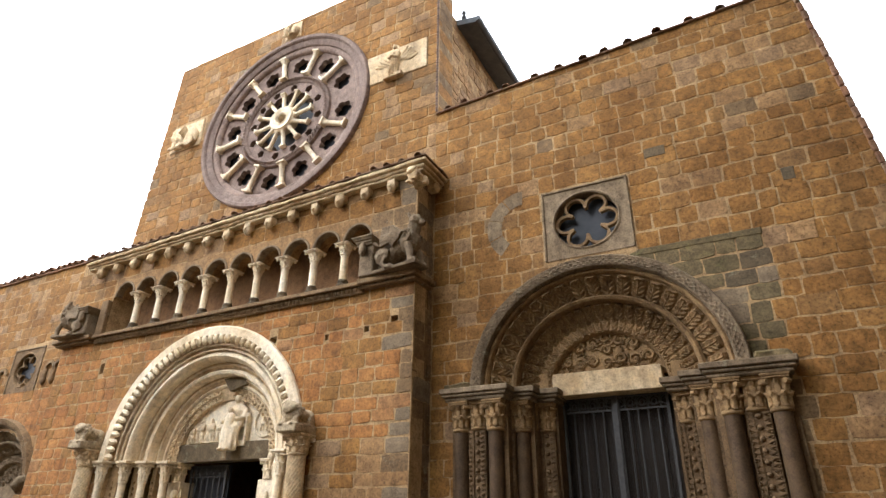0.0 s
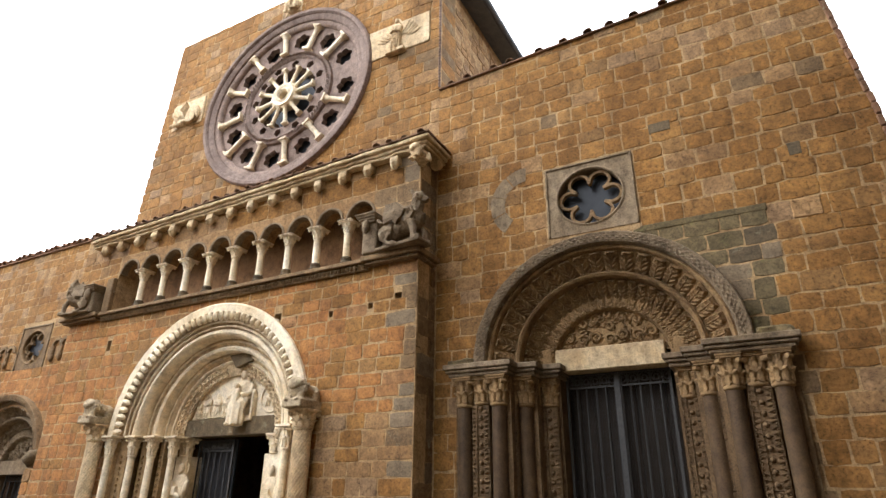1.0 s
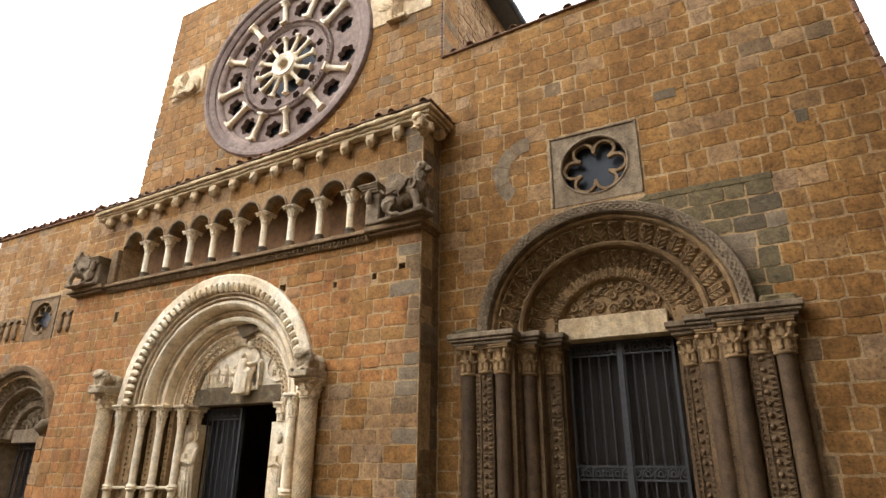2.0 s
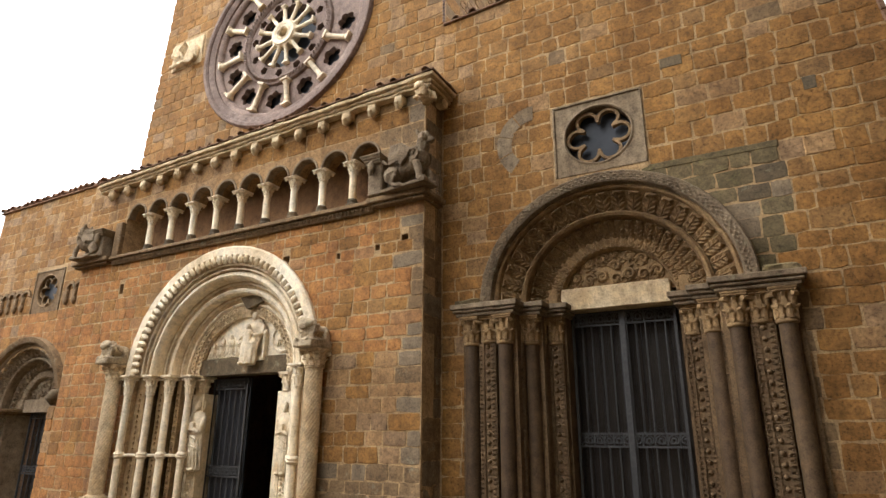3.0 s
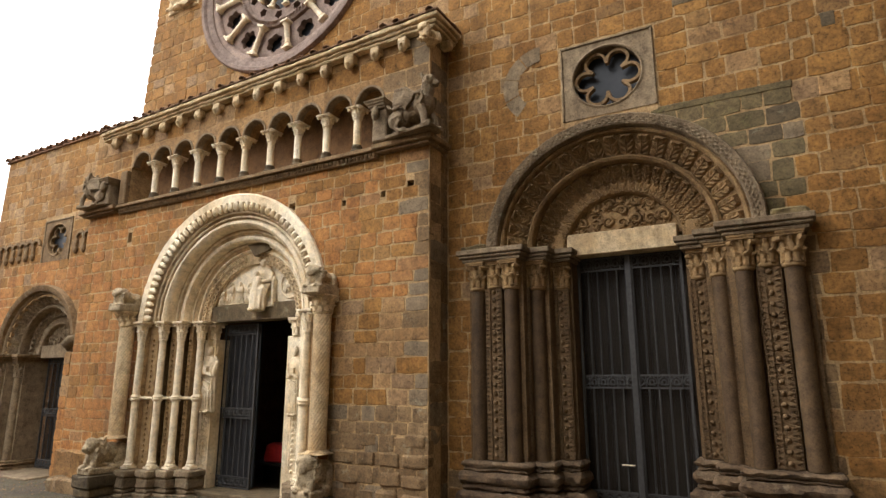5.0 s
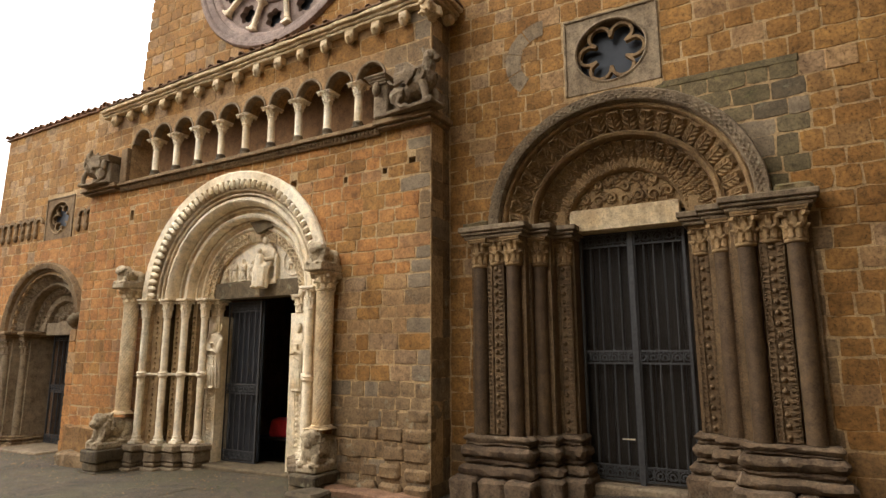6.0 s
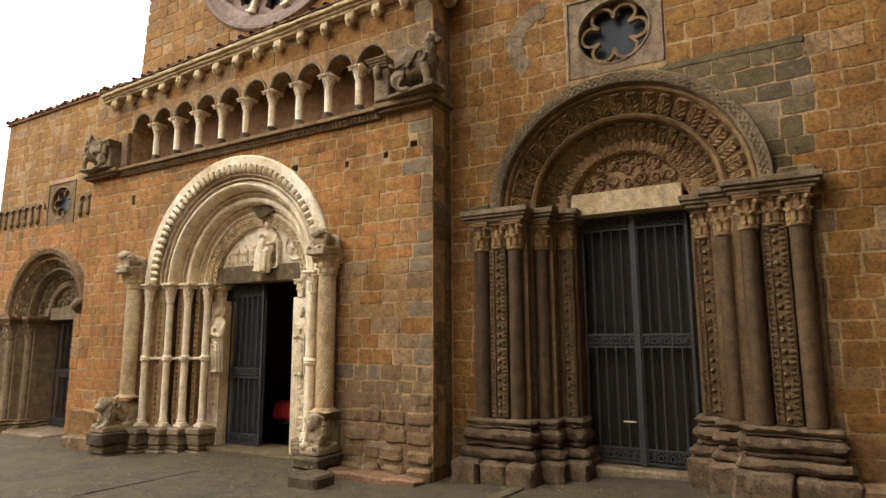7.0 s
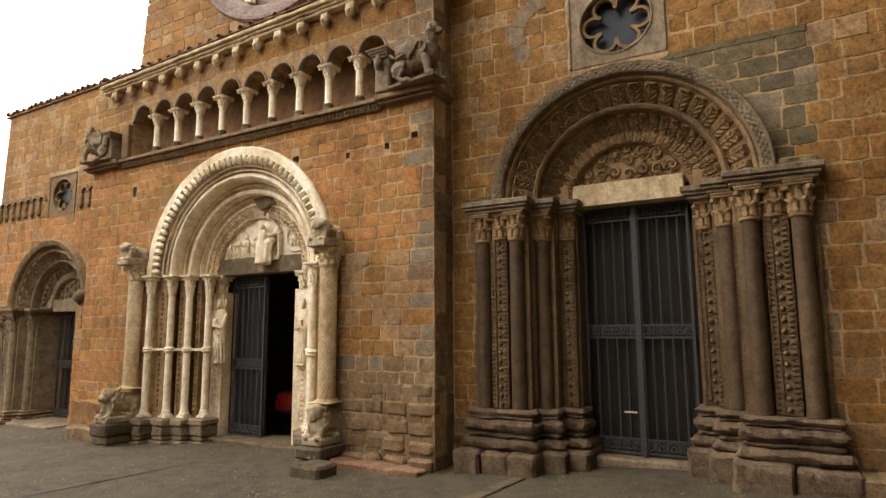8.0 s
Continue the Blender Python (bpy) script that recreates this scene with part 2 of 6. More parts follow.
def tube(bm, pts, r, n=6):
    rings = []
    for i, p in enumerate(pts):
        d = (pts[min(i + 1, len(pts) - 1)] - pts[max(i - 1, 0)]).normalized()
        u = d.cross(Vector((0, 1, 0)))
        u = u.normalized() if u.length > 1e-4 else Vector((1, 0, 0))
        w = d.cross(u)
        rings.append([bm.verts.new(p + r * (math.cos(2 * math.pi * k / n) * u + math.sin(2 * math.pi * k / n) * w)) for k in range(n)])
    for a, b in zip(rings, rings[1:]):
        for k in range(n):
            bm.faces.new((a[k], a[(k + 1) % n], b[(k + 1) % n], b[k]))
    bm.faces.new(rings[0][::-1])
    bm.faces.new(rings[-1])
    return bm


def worn_block(seed):
    """A unit ashlar, its front at y = 0, with an irregular outline, worn arrises and an uneven face."""
    rnd = random.Random(seed)
    bm = bmesh.new()
    outline = [(-0.5, -0.5), (-0.17, -0.5), (0.17, -0.5), (0.5, -0.5), (0.5, 0.0), (0.5, 0.5), (0.17, 0.5), (-0.17, 0.5), (-0.5, 0.5), (-0.5, 0.0)]
    n = len(outline)
    wob = [(rnd.uniform(-0.05, 0.012), rnd.uniform(-0.08, 0.015)) for _ in outline]
    def loop(kx, kz, y, jit):
        out = []
        for (x, z), (wx, wz) in zip(outline, wob):
            ax = x * kx + (math.copysign(wx, x) if abs(x) > 0.4 else 0) + rnd.uniform(-jit, jit)
            az = z * kz + (math.copysign(wz, z) if abs(z) > 0.4 else 0) + rnd.uniform(-jit, jit)
            if abs(x) > 0.4 and abs(z) > 0.4:
                ax *= 0.96
                az *= 0.935
            out.append(bm.verts.new((ax, y + rnd.uniform(-jit, jit), az)))
        return out
    back = loop(0.98, 0.97, 1.0, 0.0)
    edge = loop(0.985, 0.98, 0.085, 0.0)
    face = loop(0.965, 0.945, 0.02, 0.012)
    core = loop(0.7, 0.66, 0.0, 0.012)
    for a, b in ((back, edge), (edge, face), (face, core)):
        for i in range(n):
            bm.faces.new((a[i], a[(i + 1) % n], b[(i + 1) % n], b[i]))
    bm.faces.new(core)
    bmesh.ops.recalc_face_normals(bm, faces=bm.faces[:])
    me = bpy.data.meshes.new("ashlar")
    bm.to_mesh(me)
    bm.free()
    me.shade_smooth()
    me.set_sharp_from_angle(angle=radians(16))
    return me


BLOCKS = {}


def block_mesh(mat, k):
    key = (mat.name, k)
    if key not in BLOCKS:
        me = worn_block(k)
        me.materials.append(mat)
        BLOCKS[key] = me
    return BLOCKS[key]


def ashlar(parent, y, x0, x1, z0, z1, seed, choose, blocked=lambda z: [], keep=lambda x, z: True, near=lambda x, z: True, course=(0.17, 0.24), width=(0.2, 0.42), top=lambda x: 99.0, left=lambda z: -99.0, right=lambda z: 99.0, limit=300, depth=0.12):
    """Lays courses of blocks on a wall's face; past the limit the rest is joined."""
    rnd = random.Random(seed)
    rest = {}
    made = 0
    z = z0
    while z < z1 - 0.06:
        h = min(rnd.uniform(*course), z1 - z)
        if z1 - z - h < 0.08:
            h = z1 - z
        zc = z + h / 2
        spans = [(max(x0, left(zc)), min(x1, right(zc)))]
        for b0, b1 in blocked(zc):
            nxt = []
            for a, b in spans:
                if b1 <= a or b0 >= b:
                    nxt.append((a, b))
                else:
                    if b0 > a:
                        nxt.append((a, b0))
                    if b1 < b:
                        nxt.append((b1, b))
            spans = nxt
        for a, b in spans:
            x = a
            while x < b - 0.03:
                w = rnd.uniform(*width)
                if b - x - w < 0.14:
                    w = b - x
                xc = x + w / 2
                hh = h
                if z + h > top(xc):
                    hh = top(xc) - z
                if hh > 0.05 and keep(xc, zc):
                    mat = choose(xc, zc, rnd)
                    me = block_mesh(mat, rnd.randrange(10))
                    joint = rnd.uniform(0.009, 0.028)
                    m = Matrix.LocRotScale((xc, y + rnd.uniform(-0.012, -0.006), z + hh / 2 + rnd.uniform(-0.009, 0.009)), Euler((rnd.uniform(-0.01, 0.01), rnd.uniform(-0.03, 0.03), rnd.uniform(-0.005, 0.005))), (w - joint, depth, hh - joint))
                    if near(xc, zc) and made < limit:
                        o = place(new("stone_block", me), parent)
                        o.matrix_basis = m
                        made += 1
                    else:
                        rest.setdefault(mat, []).append((me, m))
                x += w
        z += h
    for mat, items in rest.items():
        vs, fs = [], []
        for me, m in items:
            base = len(vs)
            vs += [m @ v.co for v in me.vertices]
            fs += [[base + i for i in p.vertices] for p in me.polygons]
        me = bpy.data.meshes.new("far_stone_blocks")
        me.from_pydata(vs, [], fs)
        me.materials.append(mat)
        tagged(place(new("far_stone_blocks", me), parent), kind="stuff")


def gone(cx, cz, r, zs, half, foot):
    """What a round-headed opening takes out of a course at height z."""
    def f(z):
        if z < foot:
            return []
        if z < cz:
            return [(cx - half, cx + half)]
        q = 1 - ((z - cz) / (r * zs)) ** 2
        return [(cx - r * math.sqrt(q), cx + r * math.sqrt(q))] if q > 0 else []
    return f


def round_hole(cx, cz, r, zs):
    def f(z):
        q = 1 - ((z - cz) / (r * zs)) ** 2
        return [(cx - r * math.sqrt(q), cx + r * math.sqrt(q))] if q > 0 else []
    return f


def rect_hole(x0, x1, z0, z1):
    return lambda z: [(x0, x1)] if z0 < z < z1 else []


def both(*fs):
    return lambda z: [s for f in fs for s in f(z)]


def archway(cx, cz, r, zs, half, foot, n=28):
    pts = [(cx - half, foot), (cx + half, foot)]
    return pts + [(cx + r * math.cos(math.pi * i / n), cz + r * zs * math.sin(math.pi * i / n)) for i in range(n + 1)]


# ---- levels and lines of the plan ----
YW = 6.58          # face of the aisle and nave walls
YP = 6.12          # face of the porch
XR, ZR, SR = -1.535, 3.13, 0.93     # right-hand portal: axis, springing, rise
XM, ZM = -7.2, 2.5                  # main portal
XL, ZL, SL = -13.0, 2.1, 0.945     # far portal
RX, RZ, RS = -6.915, 8.49, 0.94      # great rose


def ground_z(x, y):
    k = min(max((y - 1.5) / 4.5, 0), 1)
    s = 0.055 * min(x + 3.2, 5) if x > -3.2 else 0.022 * max(x + 3.2, -14)
    return s * k

# ---- ground ----
bm = bmesh.new()
gx = [-400, -60, -25] + [-17 + 0.5 * i for i in range(47)] + [12, 30, 80, 400]
gy = [-400, -40, -8, -2] + [0.0 + 0.25 * i for i in range(37)] + [14, 20, 40, 400]
grid = [[bm.verts.new((x, y, ground_z(x, y) + (0.012 * noise.noise((x * 1.7, y * 1.7, 0)) if -17 < x < 6 and 0 < y < 8 else 0))) for x in gx] for y in gy]
for j in range(len(gy) - 1):
    for i in range(len(gx) - 1):
        bm.faces.new((grid[j][i], grid[j][i + 1], grid[j + 1][i + 1], grid[j + 1][i]))
ground = tagged(part("ground", bm, GROUND, smooth=True), "worn grey-brown paved square with moss and grit", "ground", kind="structure")


# ---- walls ----
def top_r(x):
    return 7.42 + 0.046 * (x + 3.64)


def edge_r(z):
    return 1.24 + 0.112 * (7.6 - z)


# right aisle wall
bm = bmesh.new()
plate(bm, [[(-3.66, -0.6), (XR - 1.36, -0.6), (XR - 1.36, ZR)] + [(XR - 1.36 * math.cos(math.pi * i / 28), ZR + 1.36 * SR * math.sin(math.pi * i / 28)) for i in range(1, 28)] + [(XR + 1.36, ZR), (XR + 1.36, -0.6), (edge_r(-0.6), -0.6), (edge_r(7.6), top_r(1.24) - 0.02), (-3.66, top_r(-3.66) - 0.02)],
           oval(-1.51, 5.09, 0.40, 0.98)], YW - 0.003, YW + 0.55)
wall_right = tagged(part("wall_right", bm, MORTAR), "aisle wall of coursed ochre tufa blocks with pale mortar", "wall", kind="structure")

# nave front
bm = bmesh.new()
plate(bm, [[(-10.45, 4.4), (-3.62, 4.4), (-3.62, 10.9), (-10.15, 10.9)], oval(RX, RZ, 1.79, RS, 48), [(-4.12, 7.12), (-4.0, 7.12), (-4.0, 7.28), (-4.12, 7.28)]], YW - 0.001, YW + 0.5)
wall_nave = tagged(part("wall_nave", bm, MORTAR), "tall nave front of brown tufa blocks", "wall", kind="structure")

# far aisle wall
bm = bmesh.new()
plate(bm, [[(-15.6, -0.9), (XL - 1.2, -0.9), (XL - 1.2, ZL)] + [(XL - 1.2 * math.cos(math.pi * i / 24), ZL + 1.2 * SL * math.sin(math.pi * i / 24)) for i in range(1, 24)] + [(XL + 1.2, ZL), (XL + 1.2, -0.9), (-10.4, -0.9), (-10.4, 6.5), (-15.3, 6.5)],
           oval(-12.83, 4.4, 0.36, 0.98)], YW - 0.003, YW + 0.55)
wall_left = tagged(part("wall_left", bm, MORTAR), "far aisle wall of weathered tufa blocks", "wall", kind="structure")

PUTLOGS = [(-3.93, 4.02, 0.05, 0.05), (-4.35, 3.95, 0.035, 0.04), (-4.99, 3.92, 0.03, 0.04), (-9.66, 3.99, 0.05, 0.09), (-5.93, 4.0, 0.06, 0.05)]
# porch front, with the main portal and the gallery cut through it
bm = bmesh.new()
gal = [(-9.84, 4.64), (-4.36, 4.64), (-4.36, 5.29)]
NARCH, GX0, GX1 = 10, -9.825, -4.335
step = (GX1 - GX0) / NARCH
for k in range(NARCH):
    c = GX1 - step * (k + 0.5)
    gal += [(c + 0.228 * math.cos(math.pi * i / 10), 5.29 + 0.228 * math.sin(math.pi * i / 10)) for i in range(11)]
gal += [(-9.84, 5.29)]
plate(bm, [[(-10.95, -0.8), (XM - 1.72, -0.8), (XM - 1.72, ZM)] + [(XM - 1.72 * math.cos(math.pi * i / 32), ZM + 1.72 * math.sin(math.pi * i / 32)) for i in range(1, 32)] + [(XM + 1.72, ZM), (XM + 1.72, -0.8), (-3.65, -0.8), (-3.65, 6.16), (-10.95, 6.16)], gal] + [[(x - w, z - h), (x + w, z - h), (x + w, z + h), (x - w, z + h)] for x, z, w, h in PUTLOGS], YP - 0.003, YP + 0.28)
porch = tagged(part("wall_porch", bm, MORTAR), "projecting porch front of red-brown tufa with grey corner stones", "wall", kind="structure")

for x0, x1, z0, z1 in ((-10.95, -9.84, -0.8, 6.16), (-4.36, -3.664, -0.8, 6.16), (-9.84, -4.36, 4.4, 4.64), (-9.84, -4.36, 5.9, 6.16)):
    part("wall_core", box(bmesh.new(), x0, x1, YP + 0.28, YW - 0.004, z0, z1), MORTAR, porch)

# closing walls and roofs behind the front
bm = bmesh.new()
box(bm, -4.05, -3.62, YW + 0.5, 22, -0.8, 9.9)
flank = tagged(part("wall_clerestory", bm, MORTAR), "side wall of the nave in small pale stones", "wall", kind="structure")
bm = bmesh.new()
box(bm, -10.45, -10.05, YW + 0.55, 22, -0.8, 9.9)
box(bm, -15.2, -14.8, YW + 0.55, 22, -0.8, 6.3)
box(bm, 0.7, 1.1, YW + 0.55, 22, -0.6, 6.9)
box(bm, -15.2, 1.1, 22, 22.4, -0.8, 9.9)
tagged(part("wall_rear", bm, PLASTER), "plain rear and side walls of the church", "wall", kind="structure")
bm = bmesh.new()
box(bm, -15.4, -10.45, YW + 0.1, 22.4, 6.3, 6.42)
box(bm, -3.62, 1.1, YW + 0.56, 22.4, 6.9, 7.05)
tagged(part("roof_aisle", bm, TERRACOTTA), "low aisle roofs of terracotta", "roof", kind="structure")

# nave roof with a dark eave
bm = bmesh.new()
prof = [(-3.24, 9.78), (-3.22, 9.90), (-7.0, 10.75), (-10.3, 9.9), (-10.3, 9.78), (-7.0, 10.6)]
ends = [[bm.verts.new((x, y, z)) for x, z in prof] for y in (7.24, 22.6)]
for i in range(6):
    bm.faces.new((ends[0][i], ends[0][(i + 1) % 6], ends[1][(i + 1) % 6], ends[1][i]))
for e in ends:
    bm.faces.new((e[0], e[1], e[2], e[5]))
    bm.faces.new((e[5], e[2], e[3], e[4]))
nave_roof = tagged(part("roof_nave", bm, SLATE), "nave roof with a dark overhanging eave", "roof", kind="structure")

# ---- courses of blocks ----
def pick(*opts):
    def f(x, z, rnd):
        q = rnd.random()
        for w, m in opts:
            q -= w
            if q < 0:
                return m
        return opts[-1][1]
    return f


def stones_right(x, z, rnd):
    q = rnd.random()
    if -1.1 < x < 0.30 and 3.0 < z < 4.5:
        return MOSSY if z > 4.25 or q < 0.4 else (DARK if q < 0.55 else PEPERINO)
    if z > 6.6 and q < 0.2:
        return TUFA_PALE
    if 0.1 < x < 0.42 and z < 2.9:
        return GREY if q < 0.7 else TUFA_PALE
    return TUFA if q < 0.9 else (GREY if q < 0.925 else TUFA_PALE)


panel_r = rect_hole(-2.07, -0.95, 4.62, 5.60)
ashlar(wall_right, YW, -3.64, 1.9, -0.2, 7.7, 11, stones_right, both(gone(XR, ZR, 1.48, SR, 1.62, -1), panel_r), near=lambda x, z: x > -3.6 and 1.0 < z < 6.4 and x < 0.9, top=lambda x: top_r(x) - 0.01, right=lambda z: edge_r(z) - 0.01, course=(0.17, 0.235), width=(0.18, 0.37))
ashlar(wall_nave, YW, -10.45, -3.62, 6.2, 10.9, 12, pick((0.8, TUFA), (0.05, GREY), (0.15, TUFA_PALE)), both(round_hole(RX, RZ, 1.9, RS), rect_hole(-5.02, -3.82, 8.47, 9.1), rect_hole(-9.93, -9.0, 8.58, 9.22)), near=lambda x, z: x > -5.4, left=lambda z: -10.45 + 0.07 * (z - 6.6))
ashlar(wall_left, YW, -15.6, -10.95, -0.7, 6.5, 13, lambda x, z, r: TUFA_RED if z < 4.0 and r.random() < 0.8 else (TUFA if r.random() < 0.7 else TUFA_PALE), both(lambda z: [(XL - 1.35, XL + 0.97)] if z < ZL else gone(XL, ZL, 1.3, SL, 1.35, -1)(z), rect_hole(-13.36, -12.3, 3.95, 4.85)), near=lambda x, z: x > -12.6, left=lambda z: -15.57 + 0.05 * z)


def stones_porch(x, z, rnd):
    q = rnd.random()
    if x > -3.98 + 0.14 * (int(z * 4.4) % 2):
        return PEPERINO if q < 0.5 else GREY
    if z < 1.25 and x > -5.2:
        return GREY if q < 0.85 else PEPERINO
    if z < 2.6 and x > -5.2 and q < 0.6:
        return TUFA_PALE if q < 0.54 else GREY
    if z < 2.6 and x > -5.2:
        return TUFA
    return TUFA_RED if q < 0.68 else TUFA


ashlar(porch, YP, -10.95, -3.65, -0.3, 4.5, 14, stones_porch, both(gone(XM, ZM, 1.8, 1.0, 1.8, -1), *[rect_hole(x - w - 0.01, x + w + 0.01, z - max(h, 0.1), z + max(h, 0.1)) for x, z, w, h in PUTLOGS]), near=lambda x, z: x > -5.4 or z > 3.6, course=(0.15, 0.205), width=(0.19, 0.38))
ashlar(porch, YP, -10.95, -3.65, 5.63, 6.17, 15, lambda x, z, r: PEPERINO if x > -3.95 else (TUFA_PALE if r.random() < 0.3 else TUFA), limit=60, near=lambda x, z: x > -8, top=lambda x: 6.14 + 0.027 * (x + 3.45), course=(0.22, 0.27), width=(0.3, 0.6))
ashlar(porch, YP, -10.95, -9.86, 4.66, 5.63, 16, pick((1, TUFA)), course=(0.2, 0.24))
ashlar(porch, YP, -4.40, -3.65, 4.66, 5.63, 17, lambda x, z, r: GREY, course=(0.2, 0.24), width=(0.3, 0.4))
# return of the corner
rnd = random.Random(5)
z = -0.1
while z < 6.1:
    h = min(rnd.uniform(0.2, 0.27), 6.15 - z)
    me = block_mesh(rnd.choice((PEPERINO, GREY, GREY)), rnd.randrange(10))
    for y0, y1 in ((YP + 0.02, YP + 0.3 + rnd.uniform(-0.08, 0.08)),):
        for a, b in ((y0, y1), (y1, YW)):
            o = place(new("stone_block", me), porch)
            o.matrix_basis = Matrix.LocRotScale((-3.65 + rnd.uniform(-0.006, 0.006), (a + b) / 2, z + h / 2), Euler((0, 0, radians(90))), (b - a - 0.012, 0.12, h - 0.012))
    z += h

# bell tower before the church, unseen behind the camera, enlarged to shade the right
bm = box(bmesh.new(), 1.95, 10.0, -9.0, 5.6, -0.5, 18.0, 0.05)
box(bm, 2.22, 10.0, 5.55, 6.5, -0.5, 18.0, 0.05)
box(bm, 1.36, 1.96, -9.0, 4.1, -0.5, 18.0, 0.05)
# added block that cuts the frontal sky light
box(bm, -1.8, 1.36, -9.0, -1.0, -0.5, 18.0, 0.05)
# added low wall that darkens the foot of the aisle wall
box(bm, 1.16, 1.4, -9.0, 5.7, -0.5, 3.3, 0.05)
# unseen walls added to block low sky and dim the lower front
square = bmesh.new()
box(square, -34.0, -3.0, -10.0, -9.0, -0.8, 9.5, 0.05)
box(square, -34.0, -33.0, -9.0, 2.0, -0.8, 8.0, 0.05)
tagged(part("wall_square", square, PLASTER), "plain ochre house fronts closing the square", "wall", kind="structure")
# dark stone, so that the shaft throws little light back
tagged(part("wall_bell_tower", bm, DARK), "dark weathered stone shaft of the bell tower facing the church", "tower", kind="structure")


# ---- carved pieces ----
CACHE = {}


def shared(key, make, mat, smooth=True):
    """One mesh for all alike pieces."""
    if key not in CACHE:
        bm = make()
        bmesh.ops.recalc_face_normals(bm, faces=bm.faces[:])
        me = bpy.data.meshes.new(str(key[0]))
        bm.to_mesh(me)
        bm.free()
        me.materials.append(mat)
        if smooth:
            me.shade_smooth()
            me.set_sharp_from_angle(angle=radians(42))
        CACHE[key] = me
    return CACHE[key]


def piece(name, mesh, parent, m=None, label=""):
    o = place(new(name, mesh), parent)
    if m is not None:
        o.matrix_basis = m
    if label:
        tagged(o, label)
    return o


def capital_bm(r, h, w):
    """A capital carved with two tiers of lobed leaves on a neck ring, with corner volutes and abacus; its foot is at z = 0."""
    bm = bmesh.new()
    lathe(bm, [(r * 1.0, -0.01), (r * 1.16, 0), (r * 1.2, h * 0.05), (r * 1.12, h * 0.1), (r * 1.0, h * 0.13)], n=16)
    n, m = 56, 16
    rings = []
    for j in range(m + 1):
        t = j / m
        ring = []
        for i in range(n):
            a = 2 * math.pi * i / n
            out = 0.0
            for lo, hi, off in ((0.0, 0.52, 0.0), (0.34, 0.98, 0.5)):
                v = (t - lo) / (hi - lo)
                if 0 <= v <= 1:
                    e = abs(((a / (2 * math.pi) * 8 + off) % 1) * 2 - 1)
                    ridge = 0.5 + 0.5 * math.cos(2 * math.pi * (2.6 * v - 0.9 * e * e))
                    inside = min(max((0.92 - 0.35 * v ** 3 - 0.2 * (1 - ridge) - e) / 0.16, 0), 1)
                    out = max(out, r * inside * (0.1 + 0.16 * (1 - e * e) + 0.12 * ridge * e + 0.42 * max(0, (v - 0.72) / 0.28)))
            bell = r * 0.98 + (w * 0.4 - r * 0.98) * t ** 2.0
            bell *= 1 - 0.1 * t * t * math.cos(4 * a)
            ring.append(bm.verts.new(((bell + out) * math.cos(a), (bell + out) * math.sin(a), h * (0.1 + 0.77 * t))))
        rings.append(ring)
    for a, b in zip(rings, rings[1:]):
        for i in range(n):
            bm.faces.new((a[i], a[(i + 1) % n], b[(i + 1) % n], b[i]))
    bm.faces.new(rings[-1])
    for sx in (-1, 1):
        for sy in (-1, 1):
            lathe(bm, [(r * 0.1, -0.03), (r * 0.3, -0.03), (r * 0.3, 0.03), (r * 0.1, 0.03)], n=10, m=Matrix.Translation((sx * w * 0.4, sy * w * 0.4, h * 0.78)) @ Euler((radians(90), 0, radians(45 * sx * sy))).to_matrix().to_4x4())
    box(bm, -w / 2, w / 2, -w / 2, w / 2, h * 0.86, h * 0.92, 0.004)
    box(bm, -w * 0.53, w * 0.53, -w * 0.53, w * 0.53, h * 0.92, h, 0.006)
    return weather(bm, 0.0025, 26.0)


def base_bm(r, h):
    bm = bmesh.new()
    box(bm, -r * 1.5, r * 1.5, -r * 1.5, r * 1.5, 0, h * 0.3, 0.006)
    lathe(bm, [(r * 1.4, h * 0.3), (r * 1.52, h * 0.4), (r * 1.48, h * 0.52), (r * 1.22, h * 0.6), (r * 1.14, h * 0.7), (r * 1.26, h * 0.8), (r * 1.24, h * 0.9), (r * 1.04, h * 1.0)], n=18)
    return bm


def shaft_bm(r, h, twist=0):
    bm = bmesh.new()
    if not twist:
        return lathe(bm, [(r * 1.03, 0), (r * 1.0, h * 0.03), (r * 1.0, h * 0.5), (r * 0.95, h * 0.97), (r * 1.0, h)], n=18)
    n, rows = 90, 190
    rings = []
    for j in range(rows + 1):
        z = h * j / rows
        ring = []
        for i in range(n):
            a = 2 * math.pi * i / n
            rr = r * (1 + 0.05 * math.cos(twist * a - 100 * z))
            ring.append(bm.verts.new((rr * math.cos(a), rr * math.sin(a), z)))
        rings.append(ring)
    for a, b in zip(rings, rings[1:]):
        for i in range(n):
            bm.faces.new((a[i], a[(i + 1) % n], b[(i + 1) % n], b[i]))
    bm.faces.new(rings[0][::-1])
    bm.faces.new(rings[-1])
    return bm


